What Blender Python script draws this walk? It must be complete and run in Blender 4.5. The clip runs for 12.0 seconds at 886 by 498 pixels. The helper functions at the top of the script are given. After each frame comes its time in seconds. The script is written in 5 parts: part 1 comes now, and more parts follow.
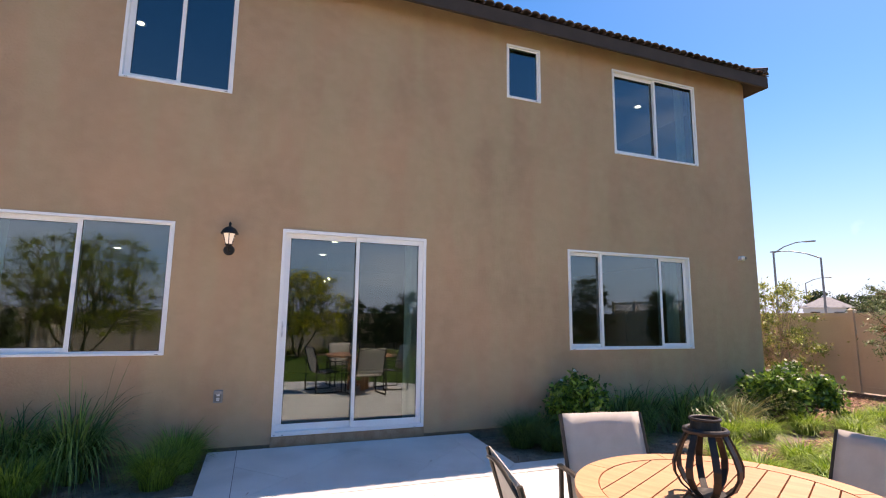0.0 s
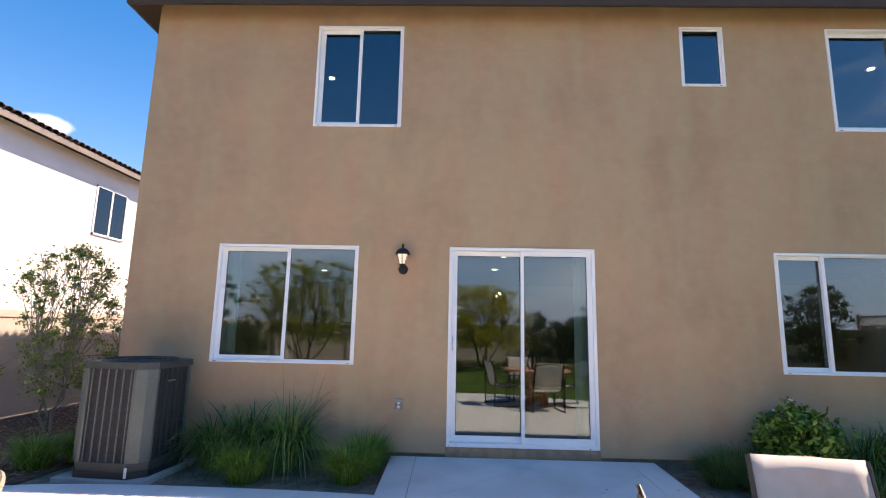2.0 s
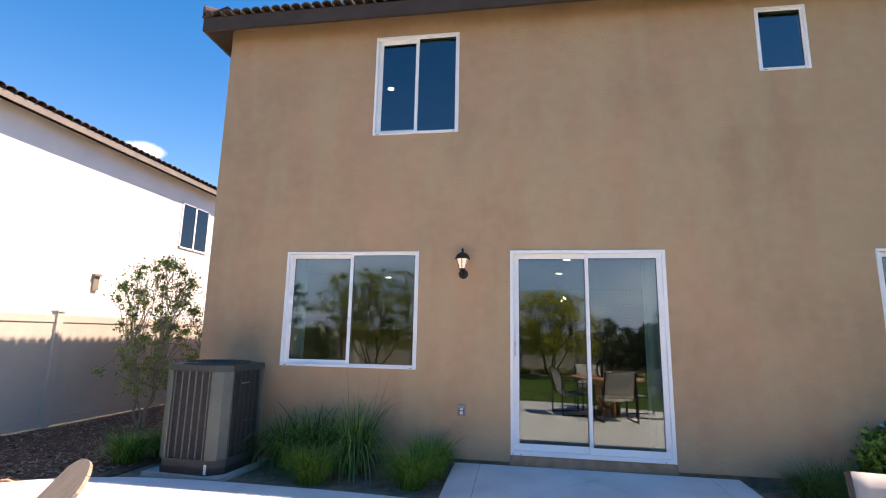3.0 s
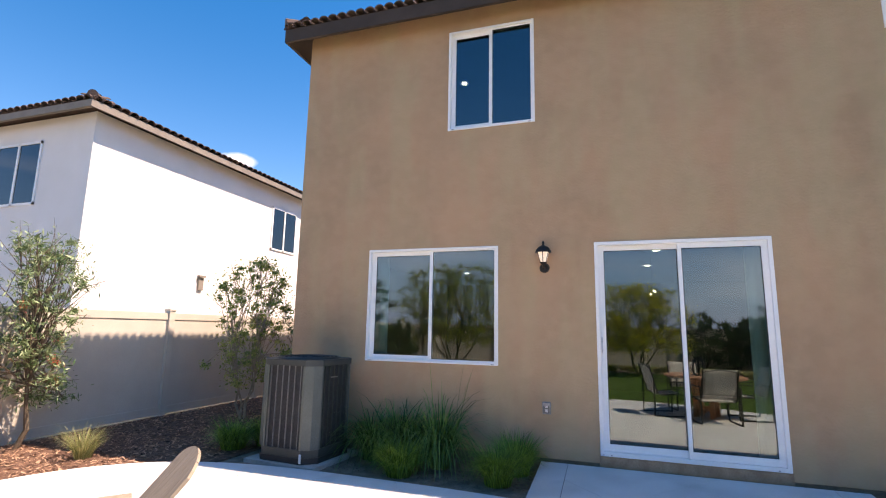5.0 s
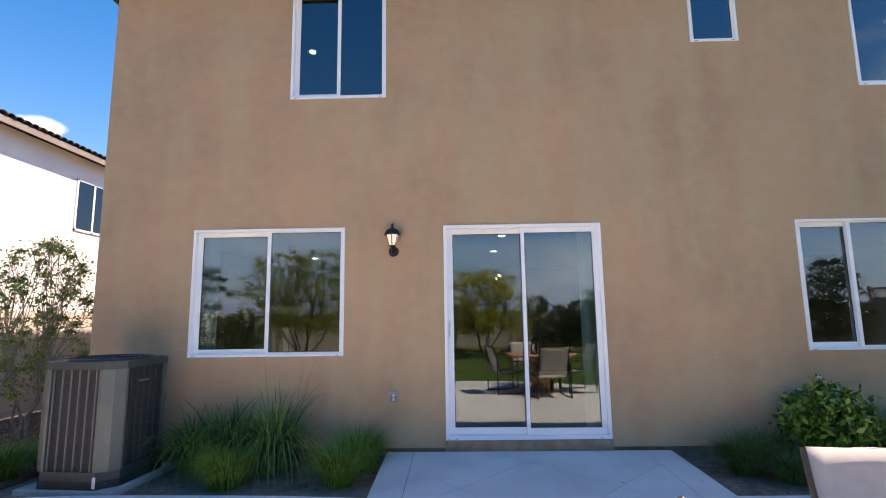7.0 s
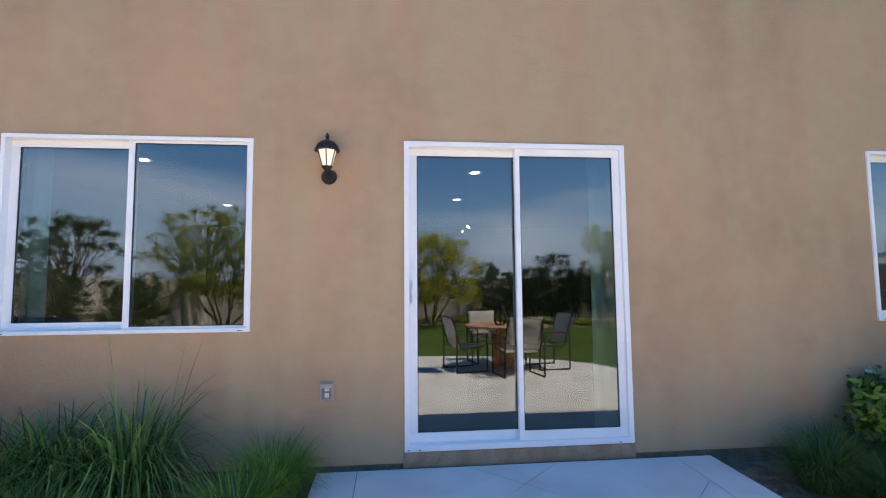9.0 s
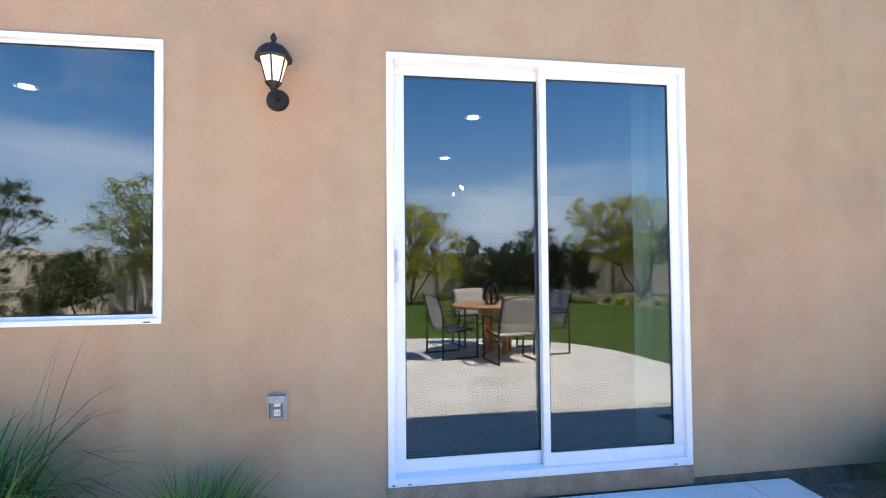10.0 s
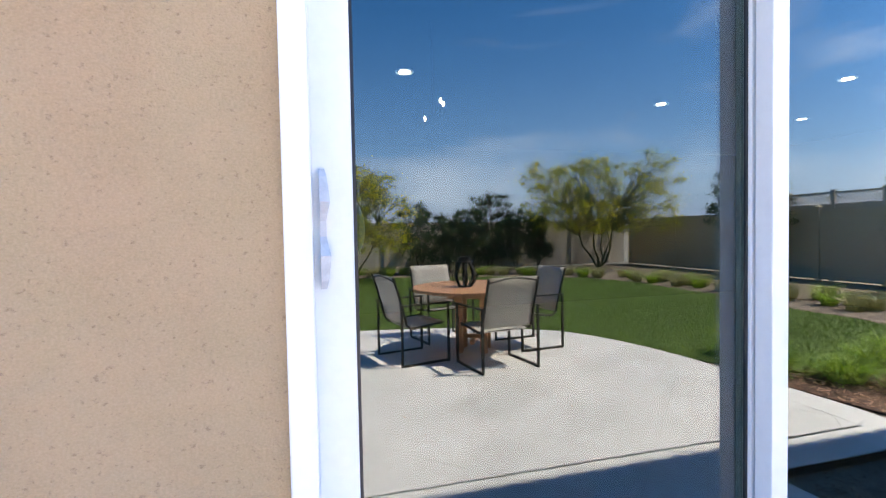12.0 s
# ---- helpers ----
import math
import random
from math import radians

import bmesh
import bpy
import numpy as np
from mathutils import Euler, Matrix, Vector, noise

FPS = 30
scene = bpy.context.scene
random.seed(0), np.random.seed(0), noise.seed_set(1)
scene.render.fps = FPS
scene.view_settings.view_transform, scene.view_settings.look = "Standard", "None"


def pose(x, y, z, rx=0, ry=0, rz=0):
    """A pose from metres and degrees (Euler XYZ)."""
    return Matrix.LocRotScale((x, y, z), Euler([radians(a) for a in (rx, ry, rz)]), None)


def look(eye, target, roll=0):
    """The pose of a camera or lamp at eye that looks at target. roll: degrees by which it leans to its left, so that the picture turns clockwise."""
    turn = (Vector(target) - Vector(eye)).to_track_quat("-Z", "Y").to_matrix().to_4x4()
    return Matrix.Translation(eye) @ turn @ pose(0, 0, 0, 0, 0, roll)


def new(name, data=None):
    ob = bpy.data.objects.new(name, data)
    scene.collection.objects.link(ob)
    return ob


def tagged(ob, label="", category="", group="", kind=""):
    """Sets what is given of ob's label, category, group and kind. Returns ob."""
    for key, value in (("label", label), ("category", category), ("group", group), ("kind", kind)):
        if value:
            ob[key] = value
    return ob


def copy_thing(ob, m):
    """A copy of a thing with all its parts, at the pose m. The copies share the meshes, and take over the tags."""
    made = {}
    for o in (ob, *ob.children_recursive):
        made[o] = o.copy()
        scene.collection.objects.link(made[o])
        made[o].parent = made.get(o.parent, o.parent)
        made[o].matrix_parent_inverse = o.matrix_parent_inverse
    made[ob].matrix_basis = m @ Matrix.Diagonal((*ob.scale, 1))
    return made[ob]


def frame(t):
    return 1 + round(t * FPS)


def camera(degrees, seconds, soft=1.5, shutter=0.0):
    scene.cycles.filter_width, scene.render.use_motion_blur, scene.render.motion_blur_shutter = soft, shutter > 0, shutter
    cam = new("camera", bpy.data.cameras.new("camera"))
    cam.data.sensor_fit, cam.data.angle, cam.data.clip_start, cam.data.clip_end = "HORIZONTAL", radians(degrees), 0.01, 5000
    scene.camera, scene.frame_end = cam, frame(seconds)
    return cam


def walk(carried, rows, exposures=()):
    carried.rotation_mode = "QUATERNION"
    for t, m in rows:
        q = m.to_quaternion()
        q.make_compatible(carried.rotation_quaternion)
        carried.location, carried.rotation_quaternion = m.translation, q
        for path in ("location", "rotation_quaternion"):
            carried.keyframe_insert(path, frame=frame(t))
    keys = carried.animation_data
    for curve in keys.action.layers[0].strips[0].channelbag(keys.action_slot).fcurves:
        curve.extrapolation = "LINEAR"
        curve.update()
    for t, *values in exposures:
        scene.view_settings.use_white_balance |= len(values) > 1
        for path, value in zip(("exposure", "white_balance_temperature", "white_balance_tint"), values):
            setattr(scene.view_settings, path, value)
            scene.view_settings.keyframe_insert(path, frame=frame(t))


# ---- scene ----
cam = camera(84.5, 12.0, 1.1)
METRES, EYE, TILT, LEAN, TURN = 5.2, 1.72, 0.0, 0.0, -18.6
PATH = [
    (0, (-0.409, -0.595, 1.541), (0.279, 1.261, 1.823), 0.7),
    (0.5, (-0.349, -0.628, 1.581), (0.176, 1.281, 1.864), 0.7),
    (1, (-0.308, -0.625, 1.591), (0.055, 1.319, 1.884), 0.9),
    (1.5, (-0.263, -0.625, 1.606), (-0.095, 1.345, 1.908), 1.0),
    (2, (-0.138, -0.594, 1.572), (-0.185, 1.38, 1.893), 1.2),
    (2.5, (-0.086, -0.571, 1.564), (-0.289, 1.39, 1.897), 1.2),
    (3, (-0.074, -0.532, 1.54), (-0.386, 1.413, 1.886), 1.2),
    (3.5, (-0.096, -0.492, 1.505), (-0.52, 1.429, 1.861), 1.1),
    (3.7, (-0.139, -0.499, 1.497), (-0.602, 1.414, 1.853), 1.0),
    (5.3, (-0.094, -0.437, 1.543), (-0.718, 1.436, 1.864), 1.1),
    (5.5, (-0.021, -0.42, 1.513), (-0.617, 1.46, 1.847), 0.8),
    (6, (0.013, -0.426, 1.523), (-0.404, 1.504, 1.845), 0.0),
    (6.5, (0.001, -0.345, 1.528), (-0.218, 1.62, 1.828), -0.5),
    (7, (-0.073, -0.092, 1.533), (-0.119, 1.889, 1.808), -0.8),
    (7.2, (-0.085, 0.002, 1.552), (-0.11, 1.986, 1.81), -0.5),
    (8.8, (-0.282, 1.536, 1.444), (-0.11, 3.52, 1.62), -0.2),
    (9, (-0.279, 1.745, 1.434), (-0.08, 3.729, 1.586), -0.5),
    (9.5, (-0.257, 2.299, 1.421), (-0.035, 4.285, 1.508), -0.5),
    (10, (-0.303, 2.872, 1.411), (-0.001, 4.848, 1.464), -0.5),
    (10.5, (-0.307, 3.408, 1.404), (0.058, 5.374, 1.42), -0.4),
    (11, (-0.294, 3.935, 1.394), (0.137, 5.888, 1.379), -0.3),
    (11.5, (-0.246, 4.435, 1.382), (0.256, 6.37, 1.334), -0.9),
    (12, (-0.168, 4.907, 1.381), (0.368, 6.832, 1.313), -1.1),
]
walk(cam, [(t, look(eye, target, roll)) for t, eye, target, roll in PATH],
     exposures=((0.0, 1.0, 8300, 31), (1.0, 1.26, 8450, 31), (1.5, 1.3, 8300, 30), (5.5, 1.2, 8100, 27), (7.0, 1.3, 8200, 29), (9.0, 1.52, 7850, 28), (10.0, 2.18, 7650, 28), (10.5, 2.32, 7600, 28), (11.0, 2.28, 7600, 28), (12.0, 2.23, 7550, 27)))

# ---- world, sun ----
SUN = Vector((0.582, 0.192, 1.0)).normalized()
world = bpy.data.worlds.new("world")
scene.world = world
world.use_nodes = True
wn, wl = world.node_tree.nodes, world.node_tree.links
wn.clear()
w_out = wn.new("ShaderNodeOutputWorld")
w_bg = wn.new("ShaderNodeBackground")
w_sky = wn.new("ShaderNodeTexSky")
w_sky.sky_type = "NISHITA"
w_sky.sun_disc = False
w_sky.sun_elevation = math.asin(SUN.z)
w_sky.sun_rotation = math.atan2(SUN.x, SUN.y)
w_sky.air_density, w_sky.dust_density, w_sky.ozone_density = 1.0, 0.3, 1.6
w_bg.inputs["Strength"].default_value = 0.12
w_co = wn.new("ShaderNodeTexCoord")
w_map = wn.new("ShaderNodeMapping")
w_map.inputs["Scale"].default_value = (1.0, 2.2, 5.0)
w_map.inputs["Rotation"].default_value = (0.15, 0.1, 0.4)
w_noise = wn.new("ShaderNodeTexNoise")
w_noise.inputs["Scale"].default_value = 1.3
w_noise.inputs["Detail"].default_value = 7.0
w_noise.inputs["Roughness"].default_value = 0.55
w_noise.inputs["Distortion"].default_value = 0.6
w_ramp = wn.new("ShaderNodeValToRGB")
w_ramp.color_ramp.elements[0].position, w_ramp.color_ramp.elements[0].color = 0.56, (0, 0, 0, 1)
w_ramp.color_ramp.elements[1].position, w_ramp.color_ramp.elements[1].color = 0.78, (0.35, 0.35, 0.35, 1)
w_mix = wn.new("ShaderNodeMix")
w_mix.data_type = "RGBA"
w_hs = wn.new("ShaderNodeHueSaturation")
w_hs.inputs["Saturation"].default_value = 1.5
w_hs.inputs["Value"].default_value = 0.92
wl.new(w_co.outputs["Generated"], w_map.inputs["Vector"])
wl.new(w_map.outputs["Vector"], w_noise.inputs["Vector"])
w_sep = wn.new("ShaderNodeSeparateXYZ")
wl.new(w_co.outputs["Generated"], w_sep.inputs["Vector"])
w_south = wn.new("ShaderNodeMath")
w_south.operation = "MULTIPLY_ADD"
w_south.inputs[1].default_value = -0.13
wl.new(w_sep.outputs["Y"], w_south.inputs[0])
wl.new(w_noise.outputs["Fac"], w_south.inputs[2])
w_high = wn.new("ShaderNodeMath")
w_high.operation = "MULTIPLY_ADD"
w_high.inputs[1].default_value = -0.36
wl.new(w_sep.outputs["Z"], w_high.inputs[0])
wl.new(w_south.outputs["Value"], w_high.inputs[2])
wl.new(w_high.outputs["Value"], w_ramp.inputs["Fac"])
w_low, w_pow, w_fac, w_haze = wn.new("ShaderNodeMath"), wn.new("ShaderNodeMath"), wn.new("ShaderNodeMath"), wn.new("ShaderNodeMix")
w_low.operation, w_pow.operation, w_fac.operation = "SUBTRACT", "POWER", "MULTIPLY"
w_low.use_clamp = True
w_low.inputs[0].default_value, w_pow.inputs[1].default_value, w_fac.inputs[1].default_value = 1.0, 5.0, 0.85
wl.new(w_sep.outputs["Z"], w_low.inputs[1])
wl.new(w_low.outputs["Value"], w_pow.inputs[0])
wl.new(w_pow.outputs["Value"], w_fac.inputs[0])
w_haze.data_type = "RGBA"
w_haze.inputs["B"].default_value = (1.7, 3.1, 6.0, 1)
wl.new(w_fac.outputs["Value"], w_haze.inputs["Factor"])
wl.new(w_ramp.outputs["Color"], w_mix.inputs["Factor"])
wl.new(w_sky.outputs["Color"], w_hs.inputs["Color"])
wl.new(w_hs.outputs["Color"], w_haze.inputs["A"])
wl.new(w_haze.outputs["Result"], w_mix.inputs["A"])
w_mix.inputs["B"].default_value = (8.0, 8.6, 9.4, 1)
# one small white cloud over the neighbouring roof
CLOUD = Vector((-0.635, 0.711, 0.303)).normalized()
w_off, w_wide, w_len = wn.new("ShaderNodeVectorMath"), wn.new("ShaderNodeVectorMath"), wn.new("ShaderNodeVectorMath")
w_off.operation, w_wide.operation, w_len.operation = "SUBTRACT", "MULTIPLY", "LENGTH"
w_off.inputs[1].default_value = CLOUD
w_wide.inputs[1].default_value = (29.0, 29.0, 72.0)
w_tuft, w_edge = wn.new("ShaderNodeMath"), wn.new("ShaderNodeMapRange")
w_tuft.operation = "MULTIPLY_ADD"
w_tuft.inputs[1].default_value = -1.6
w_puff = wn.new("ShaderNodeTexNoise")
w_puff.inputs["Scale"].default_value, w_puff.inputs["Detail"].default_value = 14.0, 6.0
w_edge.inputs["From Min"].default_value, w_edge.inputs["From Max"].default_value = 0.25, -0.5
w_edge.inputs["To Min"].default_value, w_edge.inputs["To Max"].default_value = 0.0, 0.8
w_small = wn.new("ShaderNodeMix")
w_small.data_type = "RGBA"
w_small.inputs["B"].default_value = (8.6, 9.0, 9.6, 1)
wl.new(w_co.outputs["Generated"], w_off.inputs[0])
wl.new(w_off.outputs["Vector"], w_wide.inputs[0])
wl.new(w_wide.outputs["Vector"], w_len.inputs[0])
wl.new(w_co.outputs["Generated"], w_puff.inputs["Vector"])
wl.new(w_puff.outputs["Fac"], w_tuft.inputs[0])
wl.new(w_len.outputs["Value"], w_tuft.inputs[2])
wl.new(w_tuft.outputs["Value"], w_edge.inputs["Value"])
wl.new(w_edge.outputs["Result"], w_small.inputs["Factor"])
wl.new(w_mix.outputs["Result"], w_small.inputs["A"])
wl.new(w_small.outputs["Result"], w_bg.inputs["Color"])
wl.new(w_bg.outputs["Background"], w_out.inputs["Surface"])

sun = new("sun", bpy.data.lights.new("sun", "SUN"))
sun.data.energy = 4.5
sun.data.angle = radians(0.53)
sun.data.color = (1.0, 0.95, 0.87)
sun.matrix_world = look((0, 0, 20), Vector((0, 0, 20)) - SUN)


# ---- materials ----
def socket(bsdf, name, value):
    bsdf.inputs[name].default_value = value


def surface(name, c1, c2, rough=0.8, scale=6.0, fine=60.0, bump=0.2, depth=0.004, metal=0.0, c3=None, spread=(0.35, 0.65), objvar=0.0, stretch=(1, 1, 1)):
    """Two scales of variation, a fine relief, and a random shade by object."""
    m = bpy.data.materials.new(name)
    m.use_nodes = True
    n, l = m.node_tree.nodes, m.node_tree.links
    b = n["Principled BSDF"]
    socket(b, "Roughness", rough)
    socket(b, "Metallic", metal)
    co = n.new("ShaderNodeTexCoord")
    mp = n.new("ShaderNodeMapping")
    mp.inputs["Scale"].default_value = stretch
    l.new(co.outputs["Object"], mp.inputs["Vector"])
    big, small = n.new("ShaderNodeTexNoise"), n.new("ShaderNodeTexNoise")
    for t, s in ((big, scale), (small, fine)):
        t.inputs["Scale"].default_value = s
        t.inputs["Detail"].default_value = 4.0
        l.new(mp.outputs["Vector"], t.inputs["Vector"])
    r = n.new("ShaderNodeValToRGB")
    r.color_ramp.elements[0].position, r.color_ramp.elements[1].position = spread
    r.color_ramp.elements[0].color, r.color_ramp.elements[1].color = (*c1, 1), (*c2, 1)
    l.new(big.outputs["Fac"], r.inputs["Fac"])
    mix = n.new("ShaderNodeMix")
    mix.data_type = "RGBA"
    mix.blend_type = "MIX"
    r2 = n.new("ShaderNodeValToRGB")
    r2.color_ramp.elements[0].position, r2.color_ramp.elements[1].position = 0.4, 0.75
    r2.color_ramp.elements[0].color, r2.color_ramp.elements[1].color = (0, 0, 0, 1), (0.6, 0.6, 0.6, 1)
    l.new(small.outputs["Fac"], r2.inputs["Fac"])
    l.new(r2.outputs["Color"], mix.inputs["Factor"])
    l.new(r.outputs["Color"], mix.inputs["A"])
    c3 = c3 or tuple(0.75 * a for a in c1)
    mix.inputs["B"].default_value = (*c3, 1)
    out = mix.outputs["Result"]
    if objvar:
        oi, hs = n.new("ShaderNodeObjectInfo"), n.new("ShaderNodeHueSaturation")
        mr = n.new("ShaderNodeMapRange")
        mr.inputs["To Min"].default_value, mr.inputs["To Max"].default_value = 1 - objvar, 1 + objvar
        l.new(oi.outputs["Random"], mr.inputs["Value"])
        l.new(mr.outputs["Result"], hs.inputs["Value"])
        l.new(out, hs.inputs["Color"])
        out = hs.outputs["Color"]
    l.new(out, b.inputs["Base Color"])
    if bump:
        bp = n.new("ShaderNodeBump")
        bp.inputs["Strength"].default_value, bp.inputs["Distance"].default_value = bump, depth
        l.new(small.outputs["Fac"], bp.inputs["Height"])
        l.new(bp.outputs["Normal"], b.inputs["Normal"])
    return m


def leafy(name, c1, c2, rough=0.55, through_=0.25, spread=(0.3, 0.7)):
    """Leaf or blade: colour varies from island to island, some light comes through."""
    m = bpy.data.materials.new(name)
    m.use_nodes = True
    n, l = m.node_tree.nodes, m.node_tree.links
    b = n["Principled BSDF"]
    socket(b, "Roughness", rough)
    g = n.new("ShaderNodeNewGeometry")
    r = n.new("ShaderNodeValToRGB")
    r.color_ramp.elements[0].position, r.color_ramp.elements[1].position = spread
    r.color_ramp.elements[0].color, r.color_ramp.elements[1].color = (*c1, 1), (*c2, 1)
    l.new(g.outputs["Random Per Island"], r.inputs["Fac"])
    l.new(r.outputs["Color"], b.inputs["Base Color"])
    t = n.new("ShaderNodeBsdfTranslucent")
    l.new(r.outputs["Color"], t.inputs["Color"])
    mx = n.new("ShaderNodeMixShader")
    mx.inputs["Fac"].default_value = through_
    l.new(b.outputs["BSDF"], mx.inputs[1])
    l.new(t.outputs["BSDF"], mx.inputs[2])
    l.new(mx.outputs["Shader"], n["Material Output"].inputs["Surface"])
    return m


def glass(name, mirror=0.135, tint=(0.52, 0.64, 0.61), sheen=(0.79, 0.88, 0.92)):
    """Coated window glass: a mirror layer over a tinted pane."""
    m = bpy.data.materials.new(name)
    m.use_nodes = True
    n, l = m.node_tree.nodes, m.node_tree.links
    n.remove(n["Principled BSDF"])
    t, g, mx = n.new("ShaderNodeBsdfTransparent"), n.new("ShaderNodeBsdfGlossy"), n.new("ShaderNodeMixShader")
    t.inputs["Color"].default_value = (*tint, 1)
    g.inputs["Color"].default_value = (*sheen, 1)
    g.inputs["Roughness"].default_value = 0.0
    fr, pw, ma = n.new("ShaderNodeLayerWeight"), n.new("ShaderNodeMath"), n.new("ShaderNodeMath")
    fr.inputs["Blend"].default_value = 0.5
    pw.operation, ma.operation = "POWER", "ADD"
    pw.inputs[1].default_value = 4.0
    l.new(fr.outputs["Facing"], pw.inputs[0])
    ma.use_clamp = True
    ma.inputs[1].default_value = mirror
    l.new(pw.outputs["Value"], ma.inputs[0])
    l.new(ma.outputs["Value"], mx.inputs["Fac"])
    l.new(t.outputs["BSDF"], mx.inputs[1])
    l.new(g.outputs["BSDF"], mx.inputs[2])
    l.new(mx.outputs["Shader"], n["Material Output"].inputs["Surface"])
    return m


def glow(name, colour, strength):
    m = bpy.data.materials.new(name)
    m.use_nodes = True
    b = m.node_tree.nodes["Principled BSDF"]
    socket(b, "Emission Color", (*colour, 1))
    socket(b, "Emission Strength", strength)
    socket(b, "Base Color", (0.8, 0.78, 0.72, 1))
    return m


STUCCO = surface("tan_stucco", (0.41, 0.262, 0.150), (0.55, 0.325, 0.186), 0.95, 0.9, 120.0, 0.0, 0.006, spread=(0.32, 0.66))


def stucco_relief():
    """Sand-float relief and sparse dark pits, with cloudy patches of a hand's width."""
    n, l = STUCCO.node_tree.nodes, STUCCO.node_tree.links
    b = n["Principled BSDF"]
    base = b.inputs["Base Color"].links[0].from_socket
    co = n.new("ShaderNodeTexCoord")
    mp = n.new("ShaderNodeMapping")
    mp.inputs["Scale"].default_value = (1.0, 1.0, 1.25)
    l.new(co.outputs["Object"], mp.inputs["Vector"])

    def noise_tex(scale, detail, rough=0.5):
        t = n.new("ShaderNodeTexNoise")
        t.inputs["Scale"].default_value, t.inputs["Detail"].default_value, t.inputs["Roughness"].default_value = scale, detail, rough
        l.new(mp.outputs["Vector"], t.inputs["Vector"])
        return t

    def ramp(source, p0, p1, c0, c1):
        r = n.new("ShaderNodeValToRGB")
        r.color_ramp.elements[0].position, r.color_ramp.elements[1].position = p0, p1
        r.color_ramp.elements[0].color, r.color_ramp.elements[1].color = (c0, c0, c0, 1), (c1, c1, c1, 1)
        l.new(source, r.inputs["Fac"])
        return r

    def blend(fac, a, colour, mode):
        m = n.new("ShaderNodeMix")
        m.data_type, m.blend_type = "RGBA", mode
        l.new(fac, m.inputs["Factor"])
        l.new(a, m.inputs["A"])
        m.inputs["B"].default_value = (*colour, 1)
        return m.outputs["Result"]
    streak = n.new("ShaderNodeTexNoise")
    drip = n.new("ShaderNodeMapping")
    drip.inputs["Scale"].default_value = (1.3, 1.0, 0.28)
    streak.inputs["Scale"].default_value, streak.inputs["Detail"].default_value = 2.2, 5.0
    l.new(co.outputs["Object"], drip.inputs["Vector"])
    l.new(drip.outputs["Vector"], streak.inputs["Vector"])
    base = blend(ramp(streak.outputs["Fac"], 0.42, 0.64, 0.0, 0.65).outputs["Color"], base, (0.45, 0.338, 0.19), "MIX")
    patch, pits, grain, sweep = noise_tex(7.0, 4), noise_tex(105.0, 5, 0.6), noise_tex(260.0, 3), noise_tex(28.0, 3)
    c = blend(ramp(patch.outputs["Fac"], 0.4, 0.65, 0.0, 0.2).outputs["Color"], base, (0.60, 0.39, 0.248), "MIX")
    c = blend(ramp(pits.outputs["Fac"], 0.6, 0.68, 0.0, 0.6).outputs["Color"], c, (0.25, 0.155, 0.095), "MIX")
    c = blend(ramp(grain.outputs["Fac"], 0.4, 0.7, 0.0, 0.3).outputs["Color"], c, (0.66, 0.45, 0.305), "MIX")
    l.new(c, b.inputs["Base Color"])
    add = n.new("ShaderNodeMath")
    add.operation = "MULTIPLY_ADD"
    add.inputs[1].default_value = 0.5
    l.new(grain.outputs["Fac"], add.inputs[0])
    l.new(sweep.outputs["Fac"], add.inputs[2])
    bp = n.new("ShaderNodeBump")
    bp.inputs["Strength"].default_value, bp.inputs["Distance"].default_value = 0.55, 0.008
    l.new(add.outputs["Value"], bp.inputs["Height"])
    l.new(bp.outputs["Normal"], b.inputs["Normal"])


stucco_relief()
STUCCO_WHITE = surface("white_stucco", (0.78, 0.76, 0.72), (0.84, 0.82, 0.79), 0.95, 1.2, 120.0, 0.4, 0.003, c3=(0.7, 0.68, 0.65))
VINYL = surface("white_vinyl", (0.87, 0.865, 0.845), (0.9, 0.895, 0.875), 0.35, 3, 40, 0.03, 0.001, c3=(0.83, 0.825, 0.81))
FENCE = surface("beige_vinyl", (0.56, 0.50, 0.42), (0.62, 0.56, 0.47), 0.5, 2, 60, 0.05, 0.001, c3=(0.52, 0.46, 0.39), objvar=0.03)
FENCE_TAN = surface("tan_vinyl", (0.56, 0.47, 0.33), (0.62, 0.53, 0.38), 0.5, 2, 60, 0.05, 0.001, c3=(0.52, 0.43, 0.3), objvar=0.03)
FASCIA = surface("dark_brown_paint", (0.05, 0.037, 0.03), (0.068, 0.049, 0.04), 0.9, 3, 60, 0.15, 0.002)
TRIM_BEIGE = surface("beige_trim_paint", (0.23, 0.195, 0.16), (0.28, 0.24, 0.195), 0.7, 3, 60, 0.1, 0.002)
TILE = surface("brown_concrete_tile", (0.09, 0.06, 0.05), (0.16, 0.10, 0.08), 0.9, 5, 80, 0.4, 0.004, c3=(0.06, 0.05, 0.045), objvar=0.25)
CONCRETE = surface("brushed_concrete", (0.60, 0.585, 0.55), (0.72, 0.70, 0.66), 0.9, 1.6, 90, 0.1, 0.001, c3=(0.50, 0.48, 0.44), objvar=0.03, spread=(0.3, 0.6))


